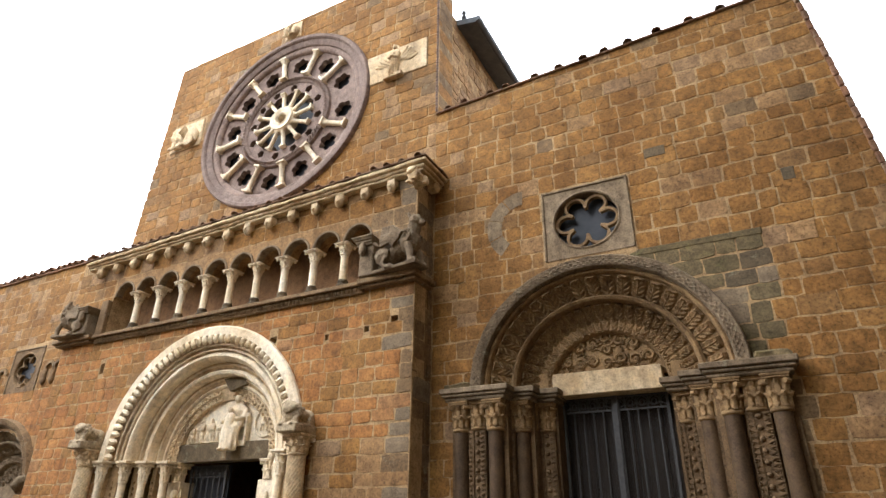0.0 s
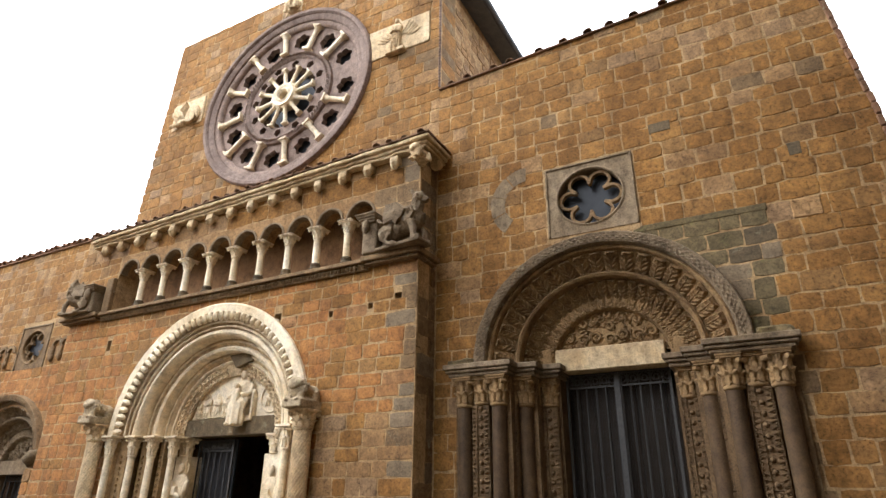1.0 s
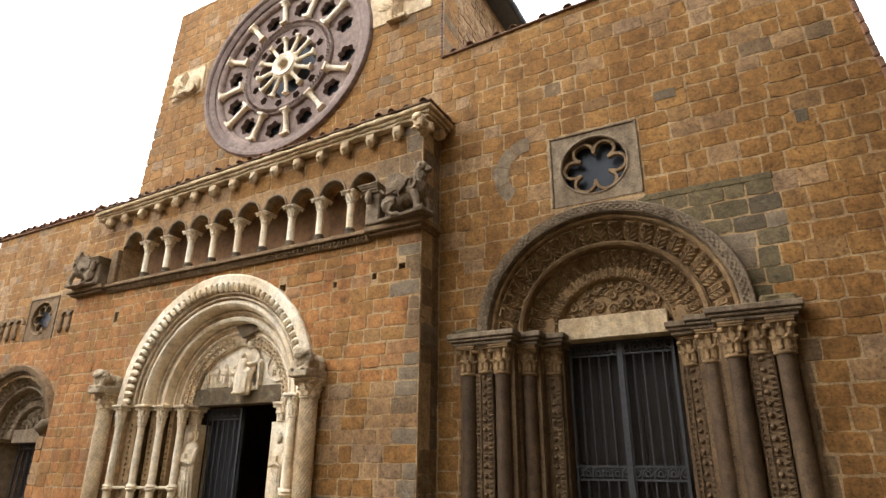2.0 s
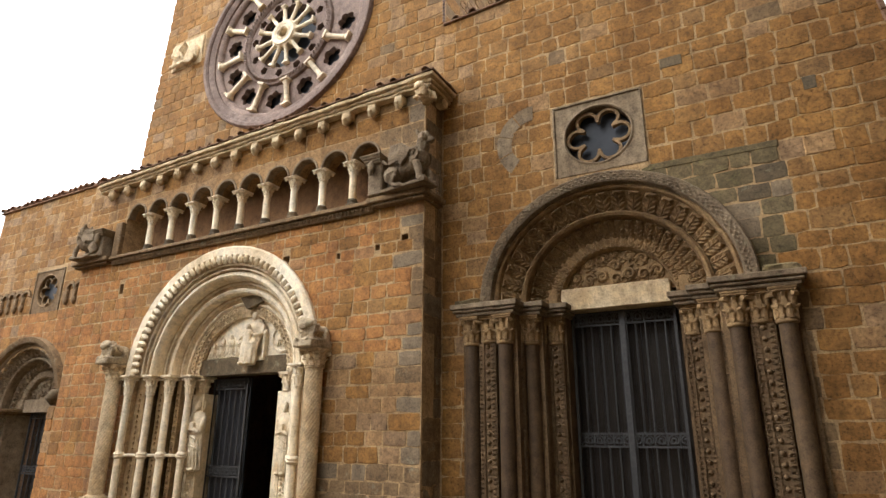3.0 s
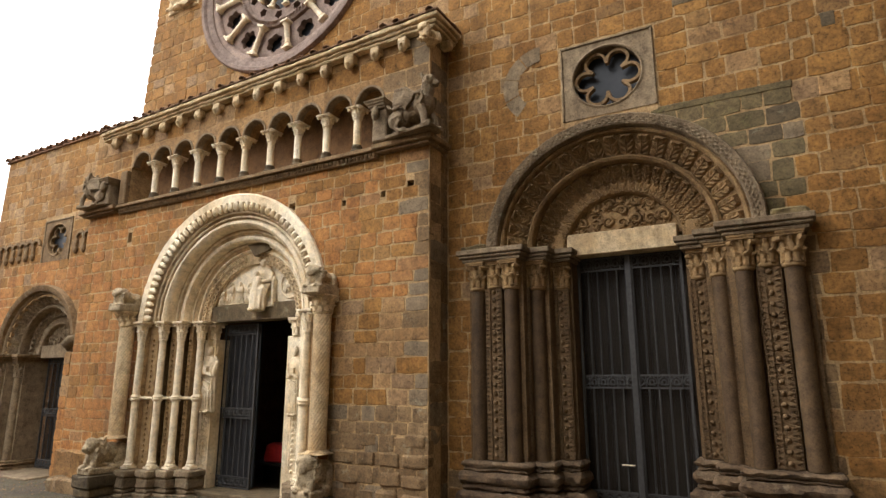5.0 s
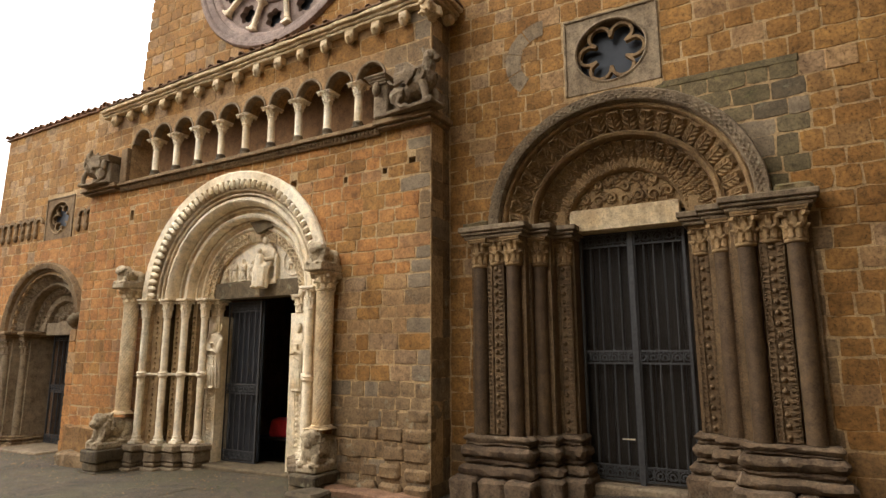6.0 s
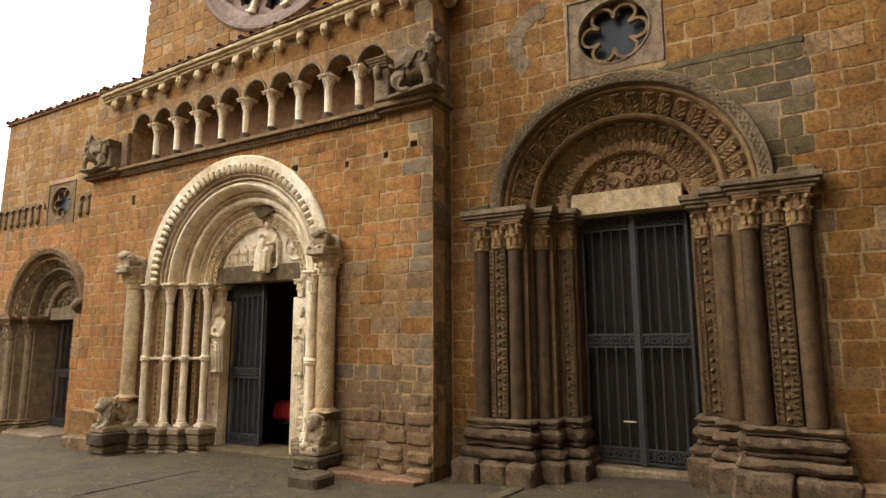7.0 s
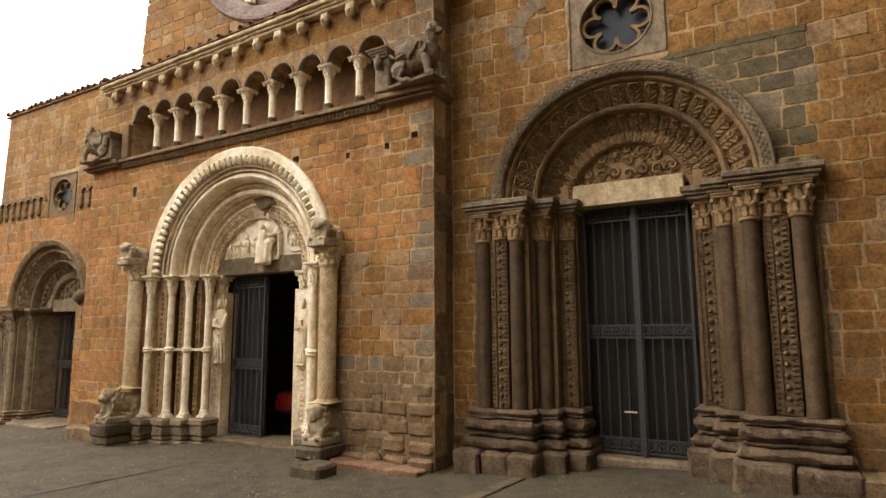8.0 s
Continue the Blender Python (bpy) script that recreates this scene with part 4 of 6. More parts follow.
# ---- side portals of brown stone ----
def side_portal(cx, cz, zs, k, foot, foot_r, label, n_leaf, mat_c, mat_d, mat_k):
    """Columns and carved pilasters in stepped orders, three leaf rings under a billet hood, a carved tympanum."""
    p = thing("stone_portal", label, "portal", "side portals", at=(cx, YW, foot))
    inv = Matrix.Translation((-cx, -YW, -foot))
    root = p
    made = set(bpy.data.objects)
    zc = cz - 0.15 * k          # top of the capitals
    for s, z_low, ft in ((-1, 0.70 if k == 1 else 0.0, foot), (1, 0.80 if k == 1 else 0.0, foot_r)):
        ax = cx + (0.035 if k == 1 and s > 0 else 0.0)
        if k < 1 and s > 0:
            part("jamb", box(bmesh.new(), cx + 0.95, cx + 1.3, YW + 0.02, 7.25, -0.4, cz, 0.01), TUFA, root)
            continue
        # orders: centre, half width, face
        for dx, hw, yf in ((1.43, 0.37, 6.42), (0.98, 0.15, 6.66), (0.73, 0.12, 6.88))[:3 if k == 1 else 2]:
            x0, x1 = ax + s * dx * k - hw * k, ax + s * dx * k + hw * k
            h = z_low - ft
            cuts = max(1, round((x1 - x0 + 0.26) / 0.4))
            for c in range(cuts):
                xa, xb = x0 - 0.13 + (x1 - x0 + 0.26) * c / cuts, x0 - 0.13 + (x1 - x0 + 0.26) * (c + 1) / cuts
                bm = box(bmesh.new(), xa + 0.006, xb - 0.006, yf - 0.2 - 0.02 * ((c + int(dx * 10)) % 3), 7.2, ft - 0.15, ft + h * (0.37 - 0.02 * (c % 2)), 0.03)
                bmesh.ops.subdivide_edges(bm, edges=[e for e in bm.edges if e.calc_length() > 0.12], cuts=7, use_grid_fill=True)
                weather(bm, 0.018, 4.5)
                part("plinth_stone", weather(bm, 0.012, 15.0), PLINTH if k == 1 else mat_d, root, "", True)
            bm = bmesh.new()
            moulded(bm, x0, x1, yf, 7.2, ft + h * 0.36, z_low, ((0.28, 0.1), (0.16, 0.035), (0.3, 0.075), (0.1, 0.02), (0.16, 0.045)), 0.042)
            bmesh.ops.subdivide_edges(bm, edges=[e for e in bm.edges if e.calc_length() > 0.1], cuts=12, use_grid_fill=True)
            weather(bm, 0.01, 6.0)
            weather(bm, 0.016, 19.0)
            part("plinth_moulding", bm, PLINTH if k == 1 else mat_d, root, "", True)
            # right portal takes the darkened stone as painted recess shade
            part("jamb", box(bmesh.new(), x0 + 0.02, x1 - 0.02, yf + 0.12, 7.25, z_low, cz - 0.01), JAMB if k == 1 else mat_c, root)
            bm = bmesh.new()
            moulded(bm, x0 - 0.01, x1 + 0.01, yf - 0.04, 7.25, zc, cz, ((0.3, 0.0), (0.25, 0.03), (0.45, 0.055)), 0.01)
            part("abacus", bm, mat_d, root)
        for dx, y, r in ((1.64, 6.50, 0.088), (1.217, 6.51, 0.088), (0.98, 6.75, 0.085)):
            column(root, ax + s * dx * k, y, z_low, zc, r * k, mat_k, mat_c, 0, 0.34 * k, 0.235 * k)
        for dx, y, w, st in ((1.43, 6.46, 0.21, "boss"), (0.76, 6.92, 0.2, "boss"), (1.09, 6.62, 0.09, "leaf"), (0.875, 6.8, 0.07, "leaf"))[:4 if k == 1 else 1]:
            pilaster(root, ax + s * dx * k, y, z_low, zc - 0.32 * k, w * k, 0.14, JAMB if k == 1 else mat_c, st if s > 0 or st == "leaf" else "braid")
            piece("capital", shared(("pilaster_capital", w, k, mat_c.name), lambda: capital_bm(w * k * 0.42, 0.32 * k, w * k * 1.1), mat_c), root, pose(ax + s * dx * k, y + 0.08, zc - 0.32 * k))
        bm = box(bmesh.new(), cx + s * 1.7 * k - 0.17 * k, cx + s * 1.7 * k + 0.17 * k, 6.45, 6.6, cz + 0.004, cz + 0.085, 0.02)
        bmesh.ops.subdivide_edges(bm, edges=bm.edges[:], cuts=3, use_grid_fill=True)
        part("hood_stop", weather(bm, 0.025, 6.0), MOSSY, root)
    # rings
    R = lambda *q: [(r * k, y) for r, y in q]
    a = archivolt(root, cx, cz, zs, R((1.37, 6.64), (1.37, 6.505), (1.385, 6.47), (1.505, 6.445), (1.52, 6.47), (1.52, 6.62)), mat_d, "dark hood with a billet pattern")
    billet(a, 1.39 * k, 1.505 * k, 6.452, 120, 4, mat_d)
    archivolt(root, cx, cz, zs, R((1.315, 6.75), (1.315, 6.58), (1.33, 6.545), (1.35, 6.535), (1.375, 6.55), (1.375, 6.75)), mat_c)
    a = archivolt(root, cx, cz, zs, R((1.08, 7.1), (1.08, 6.80), (1.32, 6.60), (1.32, 7.1)), mat_c, "brown stone ring of carved leaves")
    leaf_ring(a, 1.105 * k, 1.31 * k, 6.605, 6.775, n_leaf, mat_c, lobes=4, deep=0.036)
    archivolt(root, cx, cz, zs, R((1.015, 7.1), (1.015, 6.78), (1.03, 6.72), (1.06, 6.70), (1.09, 6.73), (1.09, 7.1)), mat_c)
    if k == 1:
        a = archivolt(root, cx, cz, zs, R((0.83, 7.2), (0.83, 6.98), (1.02, 6.83), (1.02, 7.2)), mat_c)
        leaf_ring(a, 0.845 * k, 1.012 * k, 6.835, 6.965, n_leaf + 4, mat_c, lobes=4, deep=0.034)
    else:
        a = archivolt(root, cx, cz, zs, R((0.86, 7.2), (0.86, 6.94), (1.02, 6.88), (1.02, 7.2)), mat_c)
        pts = [Vector((r * k * math.cos(q), 6.89, r * k * math.sin(q))) for q, r in [(math.pi * i / 44, (0.89, 0.985)[i % 2]) for i in range(45)]]
        part("zigzag_roll", tube(bmesh.new(), pts, 0.028, 6), mat_c, a)
    a = archivolt(root, cx, cz, zs, R((0.66, 7.25), (0.66, 7.0), (0.68, 6.965), (0.84, 6.965), (0.84, 7.25)), mat_c)
    leaf_ring(a, 0.685 * k, 0.83 * k, 6.962, 6.966, n_leaf + 5, mat_c, lobes=2, deep=0.02)
    # tympanum, lintel
    bm = arc(bmesh.new(), cx, cz + 0.1 * k, [(0.0005, 7.06), (0.70 * k, 7.06), (0.70 * k, 7.25), (0.0005, 7.25)], zs, n=32)
    ty = part("tympanum", bm, mat_c, root, "half-round panel carved with scrolls")
    rel = part("relief", vine_bm(1.12 * k, 0.46 * k, 3, 0, 7), mat_c, ty, smooth=True)
    rel.location = (cx, 7.06, cz + 0.2 * k)
    part("lintel", box(bmesh.new(), cx - 0.665 * k, cx + (0.6 if k == 1 else 1.25) * k, 6.97, 7.25, cz - 0.075, cz + 0.19 * k, 0.008), PALE if k == 1 else mat_c, root, "stone lintel")
    for s in (-1, 1):
        part("impost_block", box(bmesh.new(), *sorted((cx + s * 0.70 * k, cx + s * 0.86 * k)), 6.94, 7.25, cz + 0.004, cz + 0.2 * k, 0.008), mat_c, root)
    for o in set(bpy.data.objects) - made:
        if o.parent == root:
            o.matrix_parent_inverse = inv
    return p


side_portal(XR, ZR, SR, 1.0, 0.0, 0.17, "carved brown stone portal with stepped columns and leaf arches", 21, CARVED, PEPERINO, COLUMN)
side_portal(XL, ZL, SL, 0.95, -0.24, -0.2, "weathered side portal with worn columns and carved arches", 17, SLAB, GREY, SLAB)

# ---- doors and gates ----
def panel_door(name, x0, x1, y, z0, z1, label, n):
    d = thing(name, label, "door", kind="structure", at=(x0, y, z0))
    inv = Matrix.Translation((-x0, -y, -z0))
    w = (x1 - x0) / n
    for i in range(n):
        o = part("plank", box(bmesh.new(), x0 + w * i + 0.002, x0 + w * (i + 1) - 0.002, y, y + 0.04, z0, z1, 0.004), WOOD, d)
        o.matrix_parent_inverse = inv
    return d


panel_door("door_1", XR - 0.66, XR + 0.66, 7.36, 0.16, 3.1, "dark plank door behind an iron gate", 8)
panel_door("door_2", XL - 0.6, XL + 0.6, 7.36, -0.3, 2.1, "dark plank door behind an iron gate", 6)
gate = thing("iron_gate", "closed double iron gate with scrolls and dark bars", "gate", "iron gates", at=(XR, 7.2, 0.1))
giv = Matrix.Translation((-XR, -7.2, -0.1))
for o in (iron_leaf(gate, XR - 0.62, XR - 0.015, 7.2, 0.2, 3.05, 1.49, 4), iron_leaf(gate, XR + 0.015, XR + 0.60, 7.2, 0.2, 3.05, 1.49, 4)):
    o.matrix_parent_inverse = giv
o = part("centre_post", box(bmesh.new(), XR - 0.03, XR + 0.03, 7.165, 7.195, 0.17, 3.05, 0.004), IRON, gate)
o.matrix_parent_inverse = giv
o = part("handle", lathe(bmesh.new(), [(0.009, 0), (0.009, 0.14)], n=8, m=pose(XR - 0.2, 7.15, 0.66, 0, 90, 0)), MARBLE, gate, "pale metal handle")
o.matrix_parent_inverse = giv
gate_l = thing("iron_gate", "closed narrow iron gate with scroll friezes", "gate", "iron gates", at=(XL, 7.15, -0.2))
o = iron_leaf(gate_l, XL - 0.62, XL + 0.62, 7.15, -0.16, 2.08, 0.85, 6)
o.matrix_parent_inverse = Matrix.Translation((-XL, -7.15, 0.2))
for nm, x, z0, z1, yy in (("step", XR, -0.1, 0.17, 6.98), ("step", XL, -0.5, -0.17, 6.3)):
    tagged(part("threshold", box(bmesh.new(), x - 0.75, x + 0.75, yy, 7.5, z0, z1, 0.02), PEPERINO), "worn grey stone door sill", "threshold", kind="structure")
# lintel wall over the doors inside
bm = bmesh.new()
for cx, cz in ((XR, ZR), (XL, ZL)):
    box(bm, cx - 1.5, cx + 1.5, 7.26, 7.34, cz + 0.02, cz + 1.6)
    for s in (-1, 1):
        box(bm, *sorted((cx + s * 0.63, cx + s * 1.5)), 7.26, 7.5, -0.5, cz + 0.02)
tagged(part("wall_backing", bm, PLASTER), "plain plastered wall behind the portals", "wall", kind="structure")


def settle(root, made):
    """Keeps parts that were built in the world's measure where they are under their thing."""
    inv = Matrix.Translation(-root.location)
    for o in set(bpy.data.objects) - made:
        if o.parent == root:
            o.matrix_parent_inverse = inv


# ---- main portal of white marble ----
made = set(bpy.data.objects)
mp = thing("marble_portal", "round-arched marble portal with slender columns and a carved tympanum", "portal", at=(XM, YP, -0.1))
XA, SA = XM + 0.055, 0.95          # axis and rise of the marble arch
hood = archivolt(mp, XA, ZM, SA, [(1.79, 6.2), (1.79, 6.09), (1.81, 6.045), (1.92, 6.035), (1.95, 6.06), (1.95, 6.2)], MARBLE, "white marble hood with a row of leaf tongues")


def tongue_bm():
    bm = bmesh.new()
    blob(bm, (0, 6.07, 1.745), (0.05, 0.034, 0.082), (12, 0, 0), 2)
    blob(bm, (0, 6.045, 1.74), (0.012, 0.02, 0.06), (12, 0, 0), 1)
    return bm


tg = shared(("leaf_tongue",), tongue_bm, MARBLE)
for i in range(47):
    piece("leaf_tongue", tg, hood, pose(0, 0, 0, 0, -90 + 180 * (i + 0.5) / 47, 0))
rings = (
    ([(1.56, 6.6), (1.56, 6.24), (1.60, 6.21), (1.78, 6.13), (1.78, 6.6)], PALE, "flat ring of cream stone"),
    ([(1.44, 6.7), (1.44, 6.26), (1.46, 6.20), (1.50, 6.17), (1.545, 6.18), (1.57, 6.22), (1.57, 6.7)], MARBLE, ""),
    ([(1.33, 6.7), (1.33, 6.43), (1.36, 6.40), (1.45, 6.34), (1.45, 6.7)], PALE, ""),
    ([(1.25, 6.75), (1.25, 6.42), (1.265, 6.37), (1.30, 6.35), (1.33, 6.37), (1.345, 6.42), (1.345, 6.75)], MARBLE, ""),
    ([(1.14, 6.8), (1.14, 6.58), (1.17, 6.55), (1.26, 6.50), (1.26, 6.8)], PALE, ""),
    ([(1.095, 6.8), (1.095, 6.58), (1.105, 6.555), (1.125, 6.545), (1.145, 6.56), (1.155, 6.6), (1.155, 6.8)], MARBLE, ""),
    ([(0.92, 6.85), (0.92, 6.66), (1.09, 6.59), (1.09, 6.85)], PALE, "inner ring with a carved chain"),
)
for r, y in ((1.665, 6.145), (1.405, 6.365), (1.215, 6.525), (1.60, 6.18)):
    prof = [(r + 0.017 * math.cos(q * 1.0472), y + 0.02 * math.sin(q * 1.0472)) for q in range(6)]
    archivolt(mp, XA, ZM, SA, prof, MARBLE, name="roll_moulding")
for prof, mat, lab in rings:
    ring = archivolt(mp, XA, ZM, SA, prof, mat, lab)


def link_bm():
    bm = bmesh.new()
    for q, y in ((0.96, 6.625), (1.045, 6.59)):
        tube(bm, [Vector((0.036 * math.cos(t * 0.7), y, q + 0.034 * math.sin(t * 0.7))) for t in range(10)], 0.016, 5)
    return bm


lk = shared(("chain_link",), link_bm, PALE)
for i in range(38):
    if 16 < i < 20:
        continue
    piece("chain_link", lk, ring, pose(0, 0, 0, 0, -90 + 180 * (i + 0.5) / 38, 0))

# tympanum and its figures
bm = arc(bmesh.new(), XM, ZM + 0.02, [(0.0005, 6.70), (1.05, 6.70), (1.05, 6.9), (0.0005, 6.9)], 1.0, n=40)
ty = part("tympanum", bm, MARBLE, mp, "marble half-round with carved figures")
st = fused(part("relief_figure", seated_bm(0.86), MARBLE, ty, "seated marble mother and child", True), 0.009)
st.location = (-6.94, 6.66, 2.61)
for i, (x, h) in enumerate(((-7.92, 0.22), (-7.84, 0.3), (-7.74, 0.36), (-7.64, 0.38), (-7.54, 0.38), (-7.44, 0.36), (-7.34, 0.33), (-7.24, 0.34))):
    f = part("relief_figure", figure_bm(h, 0, 5), MARBLE, ty, smooth=True)
    fused(f, 0.006)
    f.location = (x, 6.67, 2.755)
    f.rotation_euler = (0, radians(8 * (-1) ** i), 0)
bm = bmesh.new()
tube(bm, [Vector((-6.42 + 0.2 * math.cos(t * 0.2618), 6.69, 3.0 + 0.2 * math.sin(t * 0.2618))) for t in range(25)], 0.022, 6)
blob(bm, (-6.43, 6.68, 3.0), (0.1, 0.035, 0.05), (0, 8, 0), 2)
blob(bm, (-6.33, 6.68, 3.08), (0.035, 0.03, 0.05), (0, 30, 0), 2)
for x, q in ((-6.50, 10), (-6.46, -12), (-6.38, 14), (-6.35, -10)):
    blob(bm, (x, 6.685, 2.92), (0.014, 0.02, 0.06), (0, q, 0), 1)
part("roundel", bm, MARBLE, ty, smooth=True)
bm = plate(bmesh.new(), [[(-7.19, 3.655), (-7.03, 3.46), (-6.71, 3.545), (-6.79, 3.67)]], 6.50, 6.7)
part("repair_block", bm, DARK, mp, "dark stone block let into the arch")
part("lintel", box(bmesh.new(), XM - 1.04, XM + 1.04, 6.64, 6.9, 2.49, 2.745, 0.008), DARK, mp, "grey stone lintel")
part("lintel", box(bmesh.new(), XM + 0.05, XM + 0.15, 6.635, 6.9, 2.495, 2.742, 0.004), GREY, mp)

# jambs
for s, orders in ((-1, ((1.78, 6.08), (1.44, 6.22), (1.19, 6.36), (0.893, 6.50))), (1, ((1.76, 6.02), (1.50, 6.29), (1.29, 6.5)))):
    for i, (dx, y) in enumerate(orders):
        x = XM + s * dx
        column(mp, x, y, 0.26, ZM, 0.056, MARBLE, MARBLE, 0.12, 0.3, 0.2, knot=1.31)
        bm = bmesh.new()
        moulded(bm, x - 0.11, x + 0.11, y - 0.13, 6.9, -0.35, 0.26, ((0.45, 0.05), (0.12, 0.02), (0.25, 0.03), (0.18, 0.045)), 0.02)
        bmesh.ops.subdivide_edges(bm, edges=[e for e in bm.edges if e.calc_length() > 0.1], cuts=3, use_grid_fill=True)
        part("plinth_stone", weather(bm, 0.016, 5.0), PEPERINO, mp)
        part("abacus", box(bmesh.new(), x - 0.115, x + 0.13, y - 0.115, 6.9, ZM - 0.035, ZM, 0.008), MARBLE, mp)
        if s < 0:
            jx0, jx1 = sorted((x - s * 0.05, x - s * (0.28, 0.22, 0.15, 0.05)[i]))
            part("jamb", box(bmesh.new(), jx0, jx1, y + 0.10, 6.95, 0.2, ZM - 0.004, 0.006), CARVED, mp, "dark brown jamb with knobs") if i < 3 else None
            for k in range(24 if i < 3 else 0):
                piece("knob", shared(("knob",), lambda: blob(bmesh.new(), (0, 0, 0), (0.024, 0.026, 0.024), (0, 0, 0), 1), CARVED), mp, pose(x - s * (0.17, 0.13, 0.1)[min(i, 2)], y + 0.095, 0.36 + k * 0.08))
    if s < 0:
        bm = bmesh.new()
        tube(bm, [Vector((XM + s * 1.78, 6.08, 1.31)), Vector((XM + s * 0.893, 6.50, 1.31))], 0.022, 8)
        part("tie_moulding", bm, MARBLE, mp)
    else:
        part("jamb", box(bmesh.new(), XM + 1.13, XM + 1.8, 6.72, 6.95, -0.1, ZM - 0.004, 0.006), PALE, mp)
    # inner jamb with a saint in relief
    x = XM + s * (0.865 if s < 0 else 0.96)
    hw = 0.13 if s < 0 else 0.16
    part("door_jamb", box(bmesh.new(), x - hw, x + hw, 6.66, 7.0, -0.1, 2.22, 0.008), MARBLE, mp)
    pan = part("carved_panel", pilaster_bm(0.21, 0.78, 0.05, "leaf"), MARBLE, mp)
    pan.location = (x + (0.03 if s > 0 else 0), 6.645, 0.3)
    f = fused(part("relief_figure", figure_bm(1.08, 0, 7), MARBLE, mp, "marble saint carved on the jamb", True), 0.009)
    f.location = (x + (0.03 if s > 0 else 0.05), 6.645, 1.08)
    f.scale = (0.82, 0.6, 0.95) if s > 0 else (1.12, 0.9, 1.0)
    piece("capital", shared(("jamb_capital",), lambda: capital_bm(0.08, 0.27, 0.24), MARBLE), mp, pose(x, 6.72, 2.22))
    # outer column on a lion
    x = XM + s * 2.04
    column(mp, x, 5.98, 0.70, 2.66, 0.108, PALE, PALE, 0.05, 0.24, 0.30, twist=16)
settle(mp, made)


def lion(x, z, l, h, w, label, block):
    bm = beast_bm(l, h, w, True, int(abs(x) * 10), 0.016 if z > 2 else 0.024)
    bmesh.ops.rotate(bm, verts=bm.verts[:], cent=(0, 0, 0), matrix=Matrix.Rotation(radians(-90), 3, "Z"))
    box(bm, -w / 2, w / 2, -l / 2, l / 2, -block, 0.03, 0.015)
    o = fused(part("stone_lion", bm, LION), 0.008)
    o.location = (x, 5.75, z)
    return tagged(o, label, "statue", "portal lions")


lion(XM + 2.04, 0.27, 0.5, 0.46, 0.32, "worn pale stone lion under a twisted column", 0.06).location.y = 5.96
lion(XM - 2.04, 0.27, 0.66, 0.48, 0.32, "worn pale stone lion carrying a portal column", 0.06).location.y = 5.86
lion(XM + 2.04, 2.74, 0.42, 0.30, 0.30, "small crouching stone lion over a capital", 0.08).location.y = 5.92
lion(XM - 2.04, 2.74, 0.42, 0.30, 0.30, "small crouching stone lion over a capital", 0.08).location.y = 5.92

for x, y0, y1, z0, z1, w, lab in ((XM + 2.04, 5.62, 6.2, -0.25, 0.21, 0.44, "rough dark stone plinth under a lion"), (XM - 2.04, 5.48, 6.2, -0.4, 0.21, 0.44, "rough dark stone plinth under a lion"), (XM + 2.36, 5.24, 5.6, -0.2, 0.10, 0.42, "loose dark stone block on the paving")):
    bm = bmesh.new()
    if z1 > 0.15:
        moulded(bm, x - w / 2 + 0.04, x + w / 2 - 0.04, y0 + 0.04, y1, z0, z1, ((0.5, 0.04), (0.2, 0.0), (0.3, 0.03)), 0.02)
    else:
        box(bm, x - w / 2, x + w / 2, y0, y1, z0, z1, 0.03)
    bmesh.ops.subdivide_edges(bm, edges=bm.edges[:], cuts=2, use_grid_fill=True)
    for v in bm.verts:
        v.co += Vector(noise.noise_vector(v.co * 5)) * 0.025
    tagged(part("stone_block", bm, DARK), lab, "stone block")

REDDISH = material("reddish_slab", rock([(0.0, (0.19, 0.105, 0.06)), (1.0, (0.25, 0.145, 0.085))], (0.66, 0.6, 0.52), 0.35, 50, 0.92))
# worn ledge at the foot of the porch, and along the wall
for x0, x1, y0, y1, z0, z1, mat, lab in ((-4.95, -3.72, 5.80, 6.14, -0.2, 0.05, REDDISH, "worn reddish stone ledge at the wall foot"), (0.2, 1.6, 6.25, 6.6, -0.1, 0.36, GREY, "low grey footing ledge along the aisle wall"), (-10.6, -9.5, 5.75, 6.14, -0.5, 0.04, GREY, "rough rubble footing of the porch"), (-10.9, -9.9, 6.0, 6.14, -0.5, 0.45, TUFA, "eroded tufa footing of the porch")):
    bm = box(bmesh.new(), x0, x1, y0, y1, z0, z1, 0.02)
    bmesh.ops.subdivide_edges(bm, edges=bm.edges[:], cuts=5, use_grid_fill=True)
    for v in bm.verts:
        v.co += Vector(noise.noise_vector(v.co * 4)) * 0.045
    tagged(part("footing", bm, mat), lab, "footing", kind="structure")

# open iron gate of the main door
og = thing("iron_gate", "half-open iron gate with dark bars and scrolls", "gate", "iron gates", at=(XM, 6.85, 0))
made = set(bpy.data.objects)
iron_leaf(og, XM - 0.76, XM - 0.005, 6.86, -0.02, 2.46, 1.0, 5)
settle(og, made)
lf = iron_leaf(og, 0.0, 0.75, 0.0, -0.02, 2.46, 1.0, 5)
lf.matrix_basis = pose(0.76, 0.02, 0, 0, 0, 92)
bm = box(bmesh.new(), XM - 0.76, XM - 0.02, 6.93, 6.96, 0.0, 2.46)
tagged(part("glazed_door", bm, GLASS), "dark glazed door leaf behind the gate", "door", kind="structure")
tagged(part("threshold", box(bmesh.new(), XM - 1.0, XM + 1.0, 6.5, 7.2, -0.5, -0.03, 0.02), DARK), "worn grey stone door sill", "threshold", kind="structure")
bm = bmesh.new()
for s in (-1, 1):
    box(bm, *sorted((XM + s * 0.8, XM + s * 2.6)), 6.96, 7.2, -0.5, 2.6)
box(bm, XM - 2.6, XM + 2.6, 6.92, 7.2, 2.6, 4.6)
